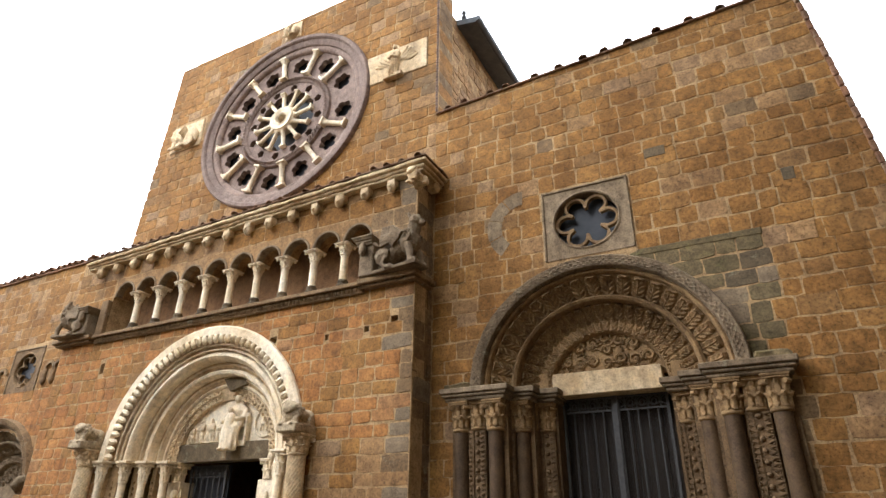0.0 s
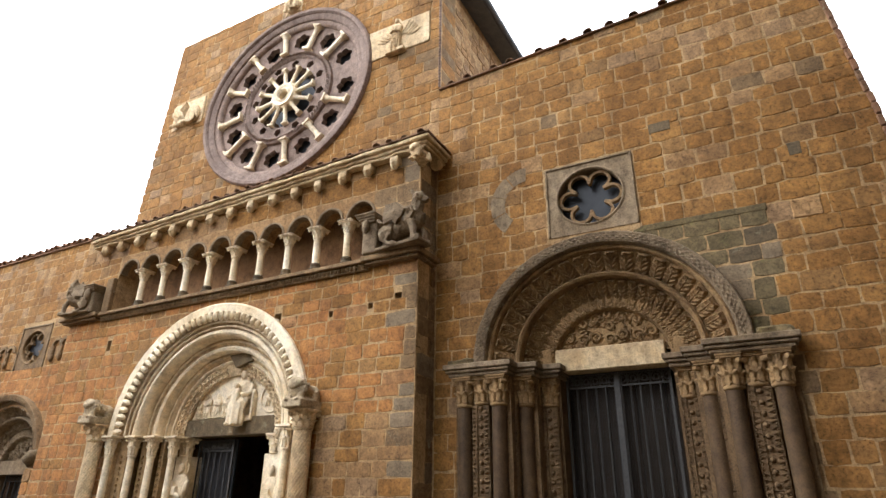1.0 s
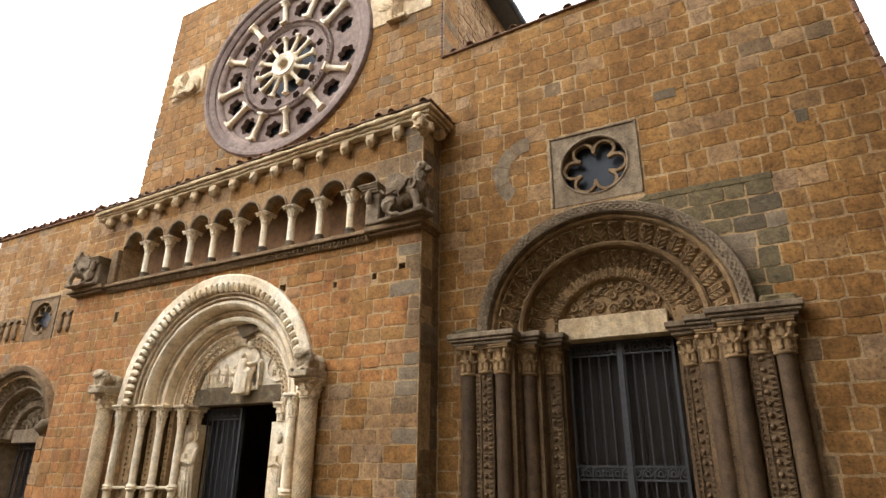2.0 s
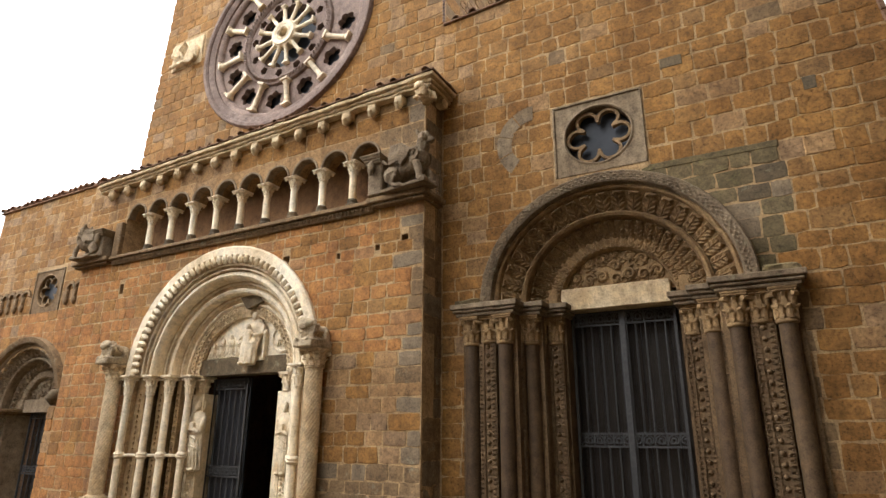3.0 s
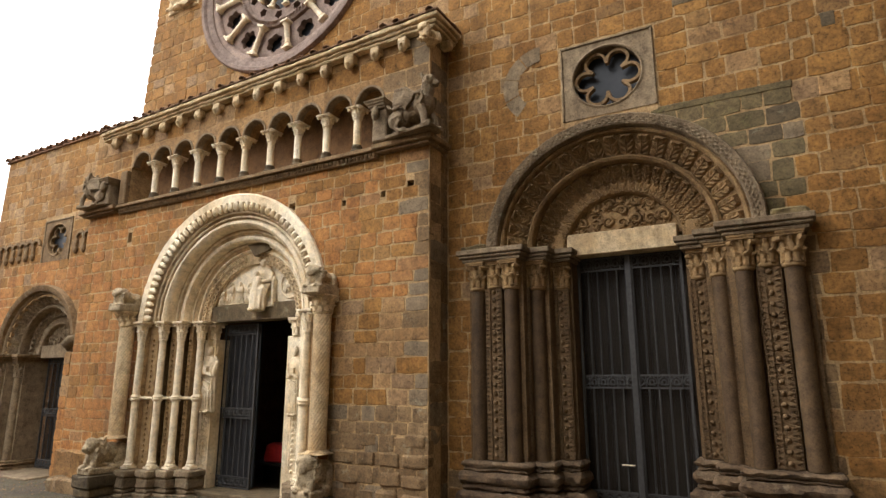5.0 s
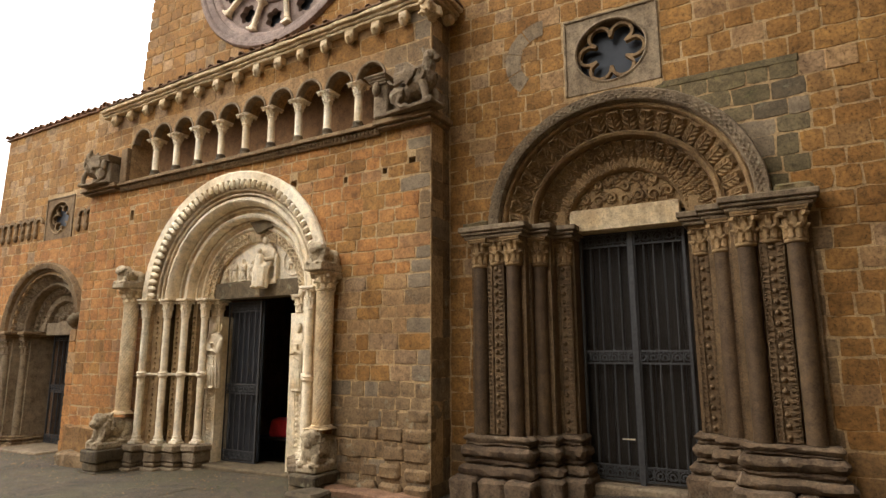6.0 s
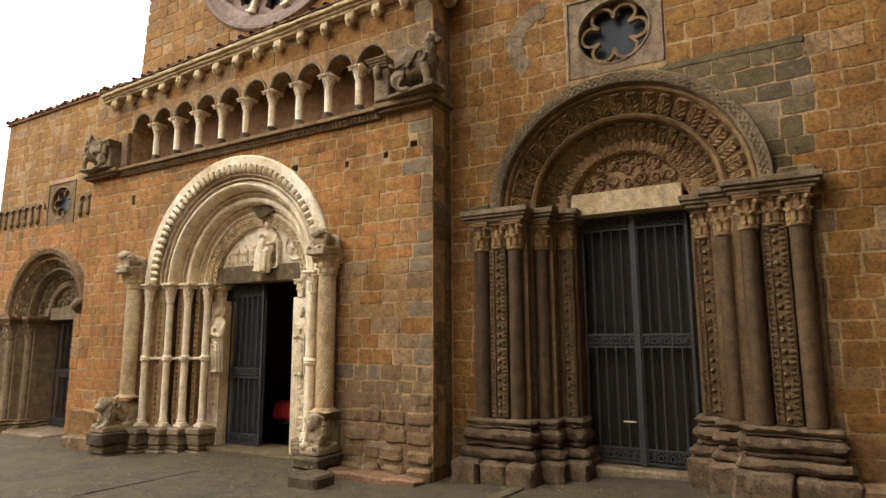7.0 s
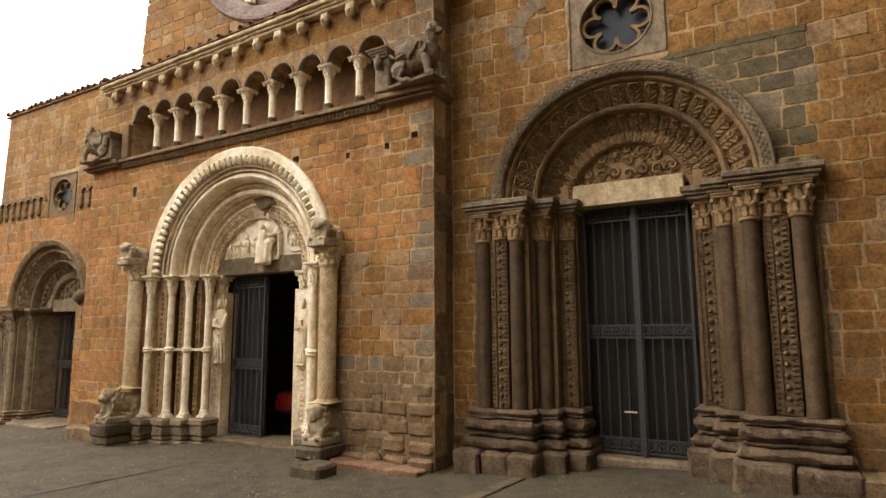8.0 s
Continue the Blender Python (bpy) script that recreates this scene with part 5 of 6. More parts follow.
tagged(part("wall_inner", bm, PLASTER), "plain wall behind the main portal", "wall", kind="structure")

# inside the door
tb = thing("bench", "low dark bench with a red cloth inside the door", "bench", at=(-7.42, 7.65, -0.1))
part("seat", box(bmesh.new(), -0.45, 0.45, -0.2, 0.2, 0.34, 0.38, 0.005), WOOD, tb)
for sx in (-1, 1):
    for sy in (-1, 1):
        part("leg", box(bmesh.new(), sx * 0.41 - 0.03, sx * 0.41 + 0.03, sy * 0.16 - 0.03, sy * 0.16 + 0.03, 0, 0.34), WOOD, tb)
bm = box(bmesh.new(), -7.60, -7.12, 7.5, 7.8, 0.285, 0.56, 0.03)
bmesh.ops.subdivide_edges(bm, edges=bm.edges[:], cuts=4, use_grid_fill=True)
for v in bm.verts:
    v.co += Vector(noise.noise_vector(v.co * 5)) * 0.03
tagged(part("red_cloth", bm, RED, smooth=True), "crumpled bright red cloth on a bench", "cloth")

# ---- gallery over the portal ----
for k in range(9):
    x = -4.885 - 0.549 * k
    made = set(bpy.data.objects)
    c = thing("gallery_column", "slender white marble column with a leafy capital", "column", "gallery columns", at=(x, 6.22, 4.58))
    piece("column_base", shared(("gallery_base",), lambda: base_bm(0.06, 0.17), DARK), c, pose(x, 6.22, 4.585), "dark stone base")
    piece("column_shaft", shared(("gallery_shaft",), lambda: shaft_bm(0.055, 0.41), MARBLE), c, pose(x, 6.22, 4.755))
    piece("capital", shared(("gallery_capital",), lambda: capital_bm(0.058, 0.165, 0.235), MARBLE), c, pose(x, 6.22, 5.14))
    settle(c, made)
# arch faces over the columns
for k in range(10):
    c = -4.605 - 0.549 * k
    bm = bmesh.new()
    pts = [(c + 0.225 * math.cos(math.pi * i / 14), 5.29 + 0.225 * math.sin(math.pi * i / 14)) for i in range(15)]
    plate(bm, [[(c - 0.272, 5.295), *pts[::-1], (c + 0.272, 5.295), (c + 0.272, 5.625), (c - 0.272, 5.625)]], YP - 0.004, YP + 0.27)
    place(part("arch_stone", bm, TUFA_PALE), porch)
    bm = arc(bmesh.new(), c, 5.29, [(0.212, YP + 0.1), (0.212, YP - 0.004), (0.225, YP - 0.022), (0.248, YP - 0.022), (0.258, YP + 0.02)], 1.0, n=16)
    place(part("arch_moulding", weather(bm, 0.004, 12.0), SLAB), porch)
tagged(part("gallery_back", box(bmesh.new(), -9.8, -4.36, YW - 0.06, YW - 0.004, 4.6, 5.95), PLASTER), "ochre back wall of the gallery", "wall", kind="structure")

# carved sill of the gallery
bm = bmesh.new()
box(bm, -10.0, -4.42, 6.0, 6.4, 4.53, 4.585, 0.01)
box(bm, -10.0, -4.42, 6.06, 6.3, 4.44, 4.53, 0.01)
sill = tagged(part("gallery_sill", bm, GREY), "grey-brown carved string course under the gallery", "sill", kind="structure")
lb = bmesh.new()
blob(lb, (0, 0, 0), (0.03, 0.03, 0.042), (18, 0, 0), 1)
blob(lb, (0, -0.012, 0.01), (0.009, 0.028, 0.036), (18, 0, 0), 1)
first = part("sill_leaf", lb, GREY, sill, smooth=True)
first.location = (-4.46, 6.055, 4.488)
for i in range(1, 84):
    again(first, pose(-4.46 - 0.066 * i, 6.055, 4.488), sill)
for x0, x1, lab in ((-4.45, -3.54, "grey-brown ledge under a stone griffin"), (-11.05, -10.0, "grey ledge under a stone griffin")):
    bm = bmesh.new()
    moulded(bm, x0 + 0.05, x1 - 0.05, 6.0, 6.5, 4.48, 4.6, ((0.35, 0.0), (0.65, 0.05)), 0.012)
    tagged(part("ledge", bm, GREY), lab, "ledge", kind="structure")


def griffin_bm(l, h, w):
    """A winged beast in profile, its head raised towards +x, its foot at z = 0."""
    bm = bmesh.new()
    blob(bm, (-l * 0.2, 0, h * 0.36), (l * 0.19, w * 0.4, h * 0.22), (0, 12, 0), 4)
    blob(bm, (l * 0.02, 0, h * 0.42), (l * 0.26, w * 0.36, h * 0.17), (0, -16, 0), 4)
    blob(bm, (l * 0.22, 0, h * 0.5), (l * 0.15, w * 0.42, h * 0.24), (0, 14, 0), 4)
    tube(bm, [Vector((l * 0.22, 0, h * 0.55)), Vector((l * 0.29, 0, h * 0.72)), Vector((l * 0.3, 0, h * 0.86))], h * 0.13, 10)
    blob(bm, (l * 0.32, 0, h * 0.9), (l * 0.12, w * 0.3, h * 0.12), (0, 12, 0), 3)
    blob(bm, (l * 0.43, 0, h * 0.83), (l * 0.06, w * 0.16, h * 0.07), (0, 45, 0), 3)
    for s in (-1, 1):
        blob(bm, (l * 0.24, s * w * 0.18, h * 1.0), (l * 0.03, w * 0.07, h * 0.08), (0, -20, 0), 2)
        blob(bm, (l * 0.36, s * w * 0.27, h * 0.92), (l * 0.022, w * 0.05, h * 0.026), (0, 0, 0), 2)
        tube(bm, [Vector((l * 0.26, s * w * 0.3, h * 0.42)), Vector((l * 0.32, s * w * 0.32, h * 0.22)), Vector((l * 0.33, s * w * 0.32, h * 0.05))], h * 0.065, 8)
        blob(bm, (l * 0.38, s * w * 0.32, h * 0.05), (l * 0.09, w * 0.15, h * 0.055), (0, 0, 0), 2)
        blob(bm, (-l * 0.22, s * w * 0.36, h * 0.3), (l * 0.14, w * 0.14, h * 0.17), (0, 35, 0), 3)
        tube(bm, [Vector((-l * 0.12, s * w * 0.4, h * 0.26)), Vector((-l * 0.2, s * w * 0.4, h * 0.13)), Vector((-l * 0.1, s * w * 0.4, h * 0.045))], h * 0.05, 8)
        blob(bm, (-l * 0.05, s * w * 0.4, h * 0.045), (l * 0.08, w * 0.12, h * 0.05), (0, 0, 0), 2)
        for i in range(7):
            q = i / 6
            tube(bm, [Vector((l * (0.2 - 0.03 * i), s * w * 0.44, h * (0.62 - 0.035 * i))), Vector((l * (0.02 - 0.05 * q), s * w * 0.5, h * (0.78 - 0.28 * q))), Vector((-l * (0.18 + 0.06 * q), s * w * 0.46, h * (0.82 - 0.34 * q)))], h * 0.034, 6)
        for i in range(9):
            a = radians(40 * i)
            blob(bm, (l * (0.25 + 0.05 * math.cos(a)), s * w * 0.4, h * (0.58 + 0.1 * math.sin(a))), (l * 0.03, w * 0.05, h * 0.045), (0, 40 * i, 0), 2)
    tube(bm, [Vector((-l * 0.36, 0, h * 0.34)), Vector((-l * 0.44, -w * 0.2, h * 0.5)), Vector((-l * 0.36, -w * 0.4, h * 0.6)), Vector((-l * 0.3, -w * 0.42, h * 0.5))], h * 0.03, 7)
    box(bm, -l * 0.4, l * 0.46, -w * 0.42, w * 0.42, -0.01, h * 0.04)
    return weather(bm, 0.02, 11.0)


def griffin(x, z, l, h, lab, face, mat, shift):
    bm = griffin_bm(l, h, 0.34)
    bmesh.ops.rotate(bm, verts=bm.verts[:], cent=(0, 0, 0), matrix=Matrix.Rotation(radians(face), 3, "Z"))
    bmesh.ops.translate(bm, verts=bm.verts[:], vec=(shift, 0, 0))
    box(bm, -l * 0.44, l * 0.4, 0.08, 0.16, 0, h * 0.8, 0.02)
    q = -1 if abs(face) < 90 else 1
    box(bm, *sorted((q * l * 0.2, q * l * 0.47)), -0.06, 0.14, 0, h * 0.62, 0.02)
    for i in range(4):
        box(bm, *sorted((q * l * (0.2 - 0.01 * i), q * l * (0.49 + 0.025 * i))), -0.10 - 0.02 * i, 0.14, h * (0.6 + 0.045 * i), h * (0.637 + 0.045 * i), 0.008)
    blob(bm, (q * l * 0.36, -0.12, h * 0.5), (0.05, 0.05, 0.1), (0, 0, 0), 3)
    o = fused(part("stone_griffin", bm, mat), 0.007)
    o.location = (x, 5.98, z)
    return tagged(o, lab, "statue", "griffins on the porch")


griffin(-4.02, 4.6, 0.84, 0.72, "dark weathered griffin carved at the porch corner", -8, PEPERINO, 0.2)
griffin(-10.5, 4.6, 0.82, 0.62, "weathered grey griffin carved at the porch corner", 188, PEPERINO, 0.0)
tagged(part("corner_shaft", box(bmesh.new(), -10.02, -9.84, 6.04, 6.14, 4.6, 5.22, 0.015), GREY), "squat grey pilaster closing the gallery", "pilaster", kind="structure")

# cornice, corbels and roof tiles
def cornice_z(x):
    return 0.027 * (x + 3.45)


bm = bmesh.new()
for z0, z1, yf, xr in ((6.065, 6.11, 5.99, -3.51), (6.11, 6.15, 5.955, -3.475), (6.15, 6.215, 5.91, -3.43)):
    box(bm, -10.58, xr, yf, 6.30, z0, z1 - 0.003, 0.012)
    box(bm, -3.70, xr, 6.30, YW + 0.02, z0, z1 - 0.003, 0.012)
bmesh.ops.subdivide_edges(bm, edges=[e for e in bm.edges if e.calc_length() > 2], cuts=60)
weather(bm, 0.016, 7.0)
for v in bm.verts:
    v.co.z += cornice_z(v.co.x)
tagged(part("cornice", bm, PALE), "cream stone cornice on carved corbels", "cornice", kind="structure")


def corbel_bm():
    bm = bmesh.new()
    box(bm, -0.055, 0.055, -0.11, 0.03, 0.06, 0.16, 0.01)
    blob(bm, (0, -0.08, 0.06), (0.058, 0.06, 0.075), (0, 0, 0), 2, 0.012)
    blob(bm, (0, -0.125, 0.045), (0.028, 0.03, 0.03), (0, 0, 0), 1)
    for s in (-1, 1):
        blob(bm, (s * 0.045, -0.07, 0.11), (0.02, 0.03, 0.03), (0, 0, 0), 1)
    return bm


cb = shared(("corbel",), corbel_bm, PALE)
for i in range(15):
    o = piece("corbel", cb, None, pose(-4.02 - 0.4466 * i, 6.12, 5.885 + cornice_z(-4.02 - 0.4466 * i), 0, 0, (7 * i) % 5 - 2) @ Matrix.Diagonal((1.15 + 0.1 * (i % 3), 1.15, 1.1 + 0.12 * (i % 4 == 2), 1)))
    tagged(o, "small carved head corbel of pale stone", "corbel", "corbels under the cornice")
hd = part("beast", beast_bm(0.3, 0.24, 0.2, True, 9), PALE, None, smooth=True)
hd.name = "lion_corbel"
hd.matrix_basis = pose(-3.6, 6.02, 5.85, 0, 0, -110)
tagged(hd, "pale lion head corbel at the cornice corner", "corbel", "corbels under the cornice")
o = part("corbel", box(bmesh.new(), -3.66, -3.5, 6.36, 6.5, 5.94, 6.06, 0.03), PALE)
tagged(o, "plain pale end corbel at the porch side", "corbel", "corbels under the cornice")


def tile_bm(l):
    bm = bmesh.new()
    n = 8
    rows = []
    for y, r in ((0, 0.078), (l, 0.062)):
        for rr in (r, r - 0.014):
            rows.append([bm.verts.new((rr * math.cos(math.pi * i / n), y, rr * math.sin(math.pi * i / n))) for i in range(n + 1)])
    o0, i0, o1, i1 = rows
    for i in range(n):
        bm.faces.new((o0[i], o0[i + 1], o1[i + 1], o1[i]))
        bm.faces.new((i0[i + 1], i0[i], i1[i], i1[i + 1]))
        bm.faces.new((o0[i + 1], o0[i], i0[i], i0[i + 1]))
        bm.faces.new((o1[i], o1[i + 1], i1[i + 1], i1[i]))
    return bm


bm = box(bmesh.new(), -10.6, -3.42, 5.895, YW, 6.217, 6.238)
for v in bm.verts:
    v.co.z += cornice_z(v.co.x)
lean = tagged(part("roof_porch", bm, TERRACOTTA), "lean-to tile roof over the gallery", "roof", kind="structure")
tl = shared(("roof_tile",), lambda: tile_bm(0.46), TERRACOTTA)
rnd = random.Random(21)
for i in range(30):
    for j in range(2):
        x = -10.5 + 0.24 * i + rnd.uniform(-0.03, 0.03)
        piece("roof_tile", tl, lean, pose(x, 5.87 + 0.34 * j + rnd.uniform(-0.02, 0.02), 6.225 + cornice_z(x) + 0.06 * j, 9 + rnd.uniform(-2, 2), rnd.uniform(-4, 4), rnd.uniform(-4, 4)) @ Matrix.Diagonal((0.72, 1, 0.5, 1)))

# tiles along the aisle tops
slope = math.degrees(math.atan(0.046))
bm = bmesh.new()
box(bm, -3.62, 1.27, YW - 0.045, YW + 0.6, -0.015, 0.012, 0.004)
for v in bm.verts:
    v.co.z += top_r(v.co.x)
part("coping_slab", bm, TERRACOTTA, wall_right)
for i in range(14):
    x = -3.45 + 0.35 * i + rnd.uniform(-0.06, 0.06)
    piece("roof_tile", tl, wall_right, pose(x, YW - 0.07 + rnd.uniform(-0.02, 0.02), top_r(x) + 0.004, 6 + rnd.uniform(-2, 3), -slope, rnd.uniform(-5, 5)) @ Matrix.Diagonal((0.8, 1, 0.62, 1)))
bm = box(bmesh.new(), -15.4, -10.9, YW - 0.05, YW + 0.6, 6.49, 6.52, 0.004)
part("coping_slab", bm, TERRACOTTA, wall_left)
for i in range(22):
    piece("roof_tile", tl, wall_left, pose(-15.25 + 0.2 * i + rnd.uniform(-0.03, 0.03), YW - 0.08 + rnd.uniform(-0.03, 0.03), 6.52, 6 + rnd.uniform(-3, 3), 0, rnd.uniform(-8, 8)))
# terracotta edging down the leaning corner
bm = bmesh.new()
box(bm, -0.03, 0.03, YW - 0.03, YW + 0.5, 0.03, 0.17, 0.012)
eb = part("edge_brick", bm, TERRACOTTA, wall_right)
eb.matrix_basis = Matrix.Translation((edge_r(0.6), 0, 0.6))
for i in range(1, 48):
    z = 0.6 + 0.146 * i
    again(eb, Matrix.Translation((edge_r(z) + rnd.uniform(-0.008, 0.008), rnd.uniform(-0.01, 0.01), z)) @ pose(0, 0, 0, 0, -6.4, 0), wall_right)

# ---- rose windows ----
made = set(bpy.data.objects)
rose = thing("rose_window", "great wheel window with white colonnettes and pierced tracery", "window", at=(RX, YW, RZ))
rose.scale = (1, 1, RS)
def ring_of(profile, mat, name="ring_moulding", label=""):
    bm = arc(bmesh.new(), 0, 0, [(r, y - YW) for r, y in profile], 1.0, 0, 2 * math.pi, 72)
    bmesh.ops.remove_doubles(bm, verts=bm.verts[:], dist=1e-5)
    return part(name, bm, mat, rose, label, True)
ring_of([(1.86, 6.7), (1.86, 6.53), (1.89, 6.50), (1.95, 6.50), (1.98, 6.54), (1.98, 6.7)], ROSE_STONE)
ring_of([(1.74, 6.75), (1.74, 6.58), (1.78, 6.555), (1.87, 6.545), (1.87, 6.75)], ROSE_STONE)
ring_of([(1.62, 6.85), (1.62, 6.66), (1.65, 6.62), (1.70, 6.605), (1.75, 6.61), (1.75, 6.85)], ROSE_STONE)
holes = []
for k in range(12):
    a = radians(30 * k + 15 + 7)
    holes.append(foil(1.35 * math.cos(a), 1.35 * math.sin(a), 6, 0.118, 0.07, n=48, turn=a))
bm = plate(bmesh.new(), [oval(0, 0, 1.66, 1, 72), *holes, oval(0, 0, 0.93, 1, 60)], 0.11, 0.22)
part("tracery_plate", bm, ROSE_STONE, rose, "mauve stone plate pierced by foils")
ring_of([(0.90, 6.85), (0.90, 6.66), (0.93, 6.625), (0.99, 6.615), (1.04, 6.64), (1.06, 6.7), (1.06, 6.85)], ROSE_STONE)
holes = []
for k in range(12):
    a = radians(30 * k + 15 + 7)
    holes.append(foil(0.79 * math.cos(a), 0.79 * math.sin(a), 5, 0.05, 0.036, n=36, turn=a))
bm = plate(bmesh.new(), [oval(0, 0, 0.91, 1, 60), *holes, foil(0, 0, 12, 0.55, 0.14, n=96, turn=radians(22))], 0.09, 0.2)
part("tracery_plate", bm, ROSE_STONE, rose)


bm = bmesh.new()
for i in range(84):
    a = 2 * math.pi * i / 84
    blob(bm, (0.975 * math.cos(a), 0.035, 0.975 * math.sin(a)), (0.02, 0.028, 0.05), (0, 90 - math.degrees(a) + 38, 0), 1)
part("cable_moulding", bm, ROSE_STONE, rose, "", True)


def spoke_bm(r, h, w):
    bm = bmesh.new()
    box(bm, -w / 2, w / 2, -w / 2, w / 2, 0, h * 0.08, 0.006)
    lathe(bm, [(r * 1.3, h * 0.08), (r * 1.4, h * 0.11), (r, h * 0.15), (r * 0.94, h * 0.78), (r * 1.2, h * 0.8), (r * 1.0, h * 0.83), (r * 1.7, h * 0.94)], n=12)
    box(bm, -w / 2, w / 2, -w / 2, w / 2, h * 0.93, h, 0.006)
    return bm


s_out = shared(("spoke_outer",), lambda: spoke_bm(0.05, 0.58, 0.165), MARBLE)
s_in = shared(("spoke_inner",), lambda: spoke_bm(0.04, 0.43, 0.12), MARBLE)
for k in range(12):
    a = 30 * k + 7
    m = pose(0, 0, 0, 0, 90 - a, 0)
    if k:
        piece("colonnette", s_out, rose, m @ pose(0, 0.05, 1.04))
    piece("colonnette", s_in, rose, m @ pose(0, 0.06, 0.25))
hub = ring_of([(0.10, 6.75), (0.10, 6.58), (0.13, 6.55), (0.17, 6.57), (0.20, 6.55), (0.25, 6.55), (0.28, 6.6), (0.28, 6.75)], MARBLE, "hub", "white carved hub")
pn = part("pane", plate(bmesh.new(), [oval(0, 0, 1.64, 1, 48)], 0.26, 0.275), GLASS, rose, "dark bluish glass")

def small_rose(x, z, hw, hh, r, label):
    t = thing("rose_window", label, "window", at=(x, YW, z))
    zs = hh / hw * 1.06
    part("panel", plate(bmesh.new(), [[(-hw, -hh), (hw, -hh), (hw, hh), (-hw, hh)], oval(0, 0, r, zs, 48)], -0.012, 0.2), SLAB if x > -5 else GREY, t, "square slab of weathered stone")
    bm = bmesh.new()
    for a, b, c, d in ((-hw, hw, hh - 0.025, hh), (-hw, -hw + 0.025, -hh, hh), (hw - 0.025, hw, -hh, hh)):
        box(bm, a, b, -0.03, -0.01, c, d, 0.004)
    part("slab_edge", bm, SLAB, t)
    part("foil_frame", plate(bmesh.new(), [foil(0, 0, 6, r * 0.64, r * 0.35, zs, 120, 0.0, 0.8), foil(0, 0, 6, r * 0.63, r * 0.265, zs, 144, 0.0, 0.76)], 0.03, 0.1), GREY, t, "six-lobed stone tracery")
    part("bull_ring", arc(bmesh.new(), 0, 0, [(r - 0.005, 0.06), (r - 0.005, -0.01), (r + 0.01, -0.025), (r + 0.035, -0.012), (r + 0.035, 0.06)], zs, 0, 2 * math.pi, 56), SLAB if x > -5 else GREY, t)
    part("pane", plate(bmesh.new(), [oval(0, 0, r + 0.02, zs, 32)], 0.16 if x > -5 else 0.105, 0.17), GLASS, t, "dark glass")
    return t


small_rose(-1.51, 5.09, 0.545, 0.48, 0.40, "six-lobed round window in a square stone slab")
small_rose(-12.83, 4.4, 0.5, 0.44, 0.35, "worn six-lobed round window in a stone slab")

# reliefs on the nave front
def relief_slab(x0, x1, z0, z1, label, beast):
    t = thing("relief_slab", label, "relief", "white reliefs round the rose", at=((x0 + x1) / 2, YW, z0))
    w, h = x1 - x0, z1 - z0
    part("slab", box(bmesh.new(), -w / 2, w / 2, -0.03, 0.1, 0, h, 0.012), PALE, t)
    if beast:
        o = part("carving", beast_bm(w * 0.85, h * 0.85, 0.2, False, 3), PALE, t, smooth=True)
        o.location = (0, -0.06, h * 0.04)
        o.rotation_euler = (0, 0, radians(180))
    else:
        o = part("carving", figure_bm(h * 1.15, 0, 7), PALE, t, smooth=True)
        o.location = (-0.02, -0.06, -h * 0.04)
        bm = bmesh.new()
        for s in (-1, 1):
            for i in range(5):
                blob(bm, (s * (0.14 + 0.05 * i), -0.04, h * (0.72 - 0.06 * i)), (0.03, 0.02, h * (0.3 - 0.03 * i)), (0, s * (35 + 8 * i), 0), 1)
        part("wing", bm, PALE, t, smooth=True)
        part("ledge", box(bmesh.new(), -0.2, 0.16, -0.12, 0, -0.05, 0.02, 0.01), PALE, t)
    return t


relief_slab(-5.02, -3.82, 8.47, 9.1, "white marble slab carved with a winged figure", False)
relief_slab(-9.93, -9.05, 8.58, 9.22, "white marble slab carved with a winged ox", True)
relief_slab(-7.12, -6.72, 10.42, 10.82, "white marble relief above the wheel window", True)

# hanging corbel band on the far aisle wall
def drop_bm():
    bm = bmesh.new()
    blob(bm, (0, 0, 0.0), (0.07, 0.05, 0.09), (0, 0, 0), 2, 0.01)
    box(bm, -0.05, 0.05, -0.035, 0.05, 0.05, 0.24, 0.02)
    arc(bm, 0.13, 0.22, [(0.10, 0.04), (0.10, -0.035), (0.16, -0.035), (0.16, 0.04)], 1.0, n=10)
    return bm


dp = shared(("hanging_corbel",), drop_bm, GREY)
for x in [-15.3 + 0.27 * i for i in range(7)] + [-12.1 + 0.27 * i for i in range(4)]:
    tagged(piece("hanging_corbel", dp, None, pose(x, YW - 0.02, 4.12)), "small eroded hanging arch corbel of tufa", "corbel", "hanging corbels on the aisle wall")
# bracket beside the far portal
bm = bmesh.new()
blob(bm, (-11.62, 6.45, 2.28), (0.2, 0.14, 0.12), (0, -25, 0), 2, 0.02)
blob(bm, (-11.72, 6.5, 2.2), (0.1, 0.1, 0.1), (0, 0, 0), 2, 0.02)
tagged(part("stone_bracket", bm, DARK, smooth=True), "broken dark stone bracket beside an arch", "bracket")

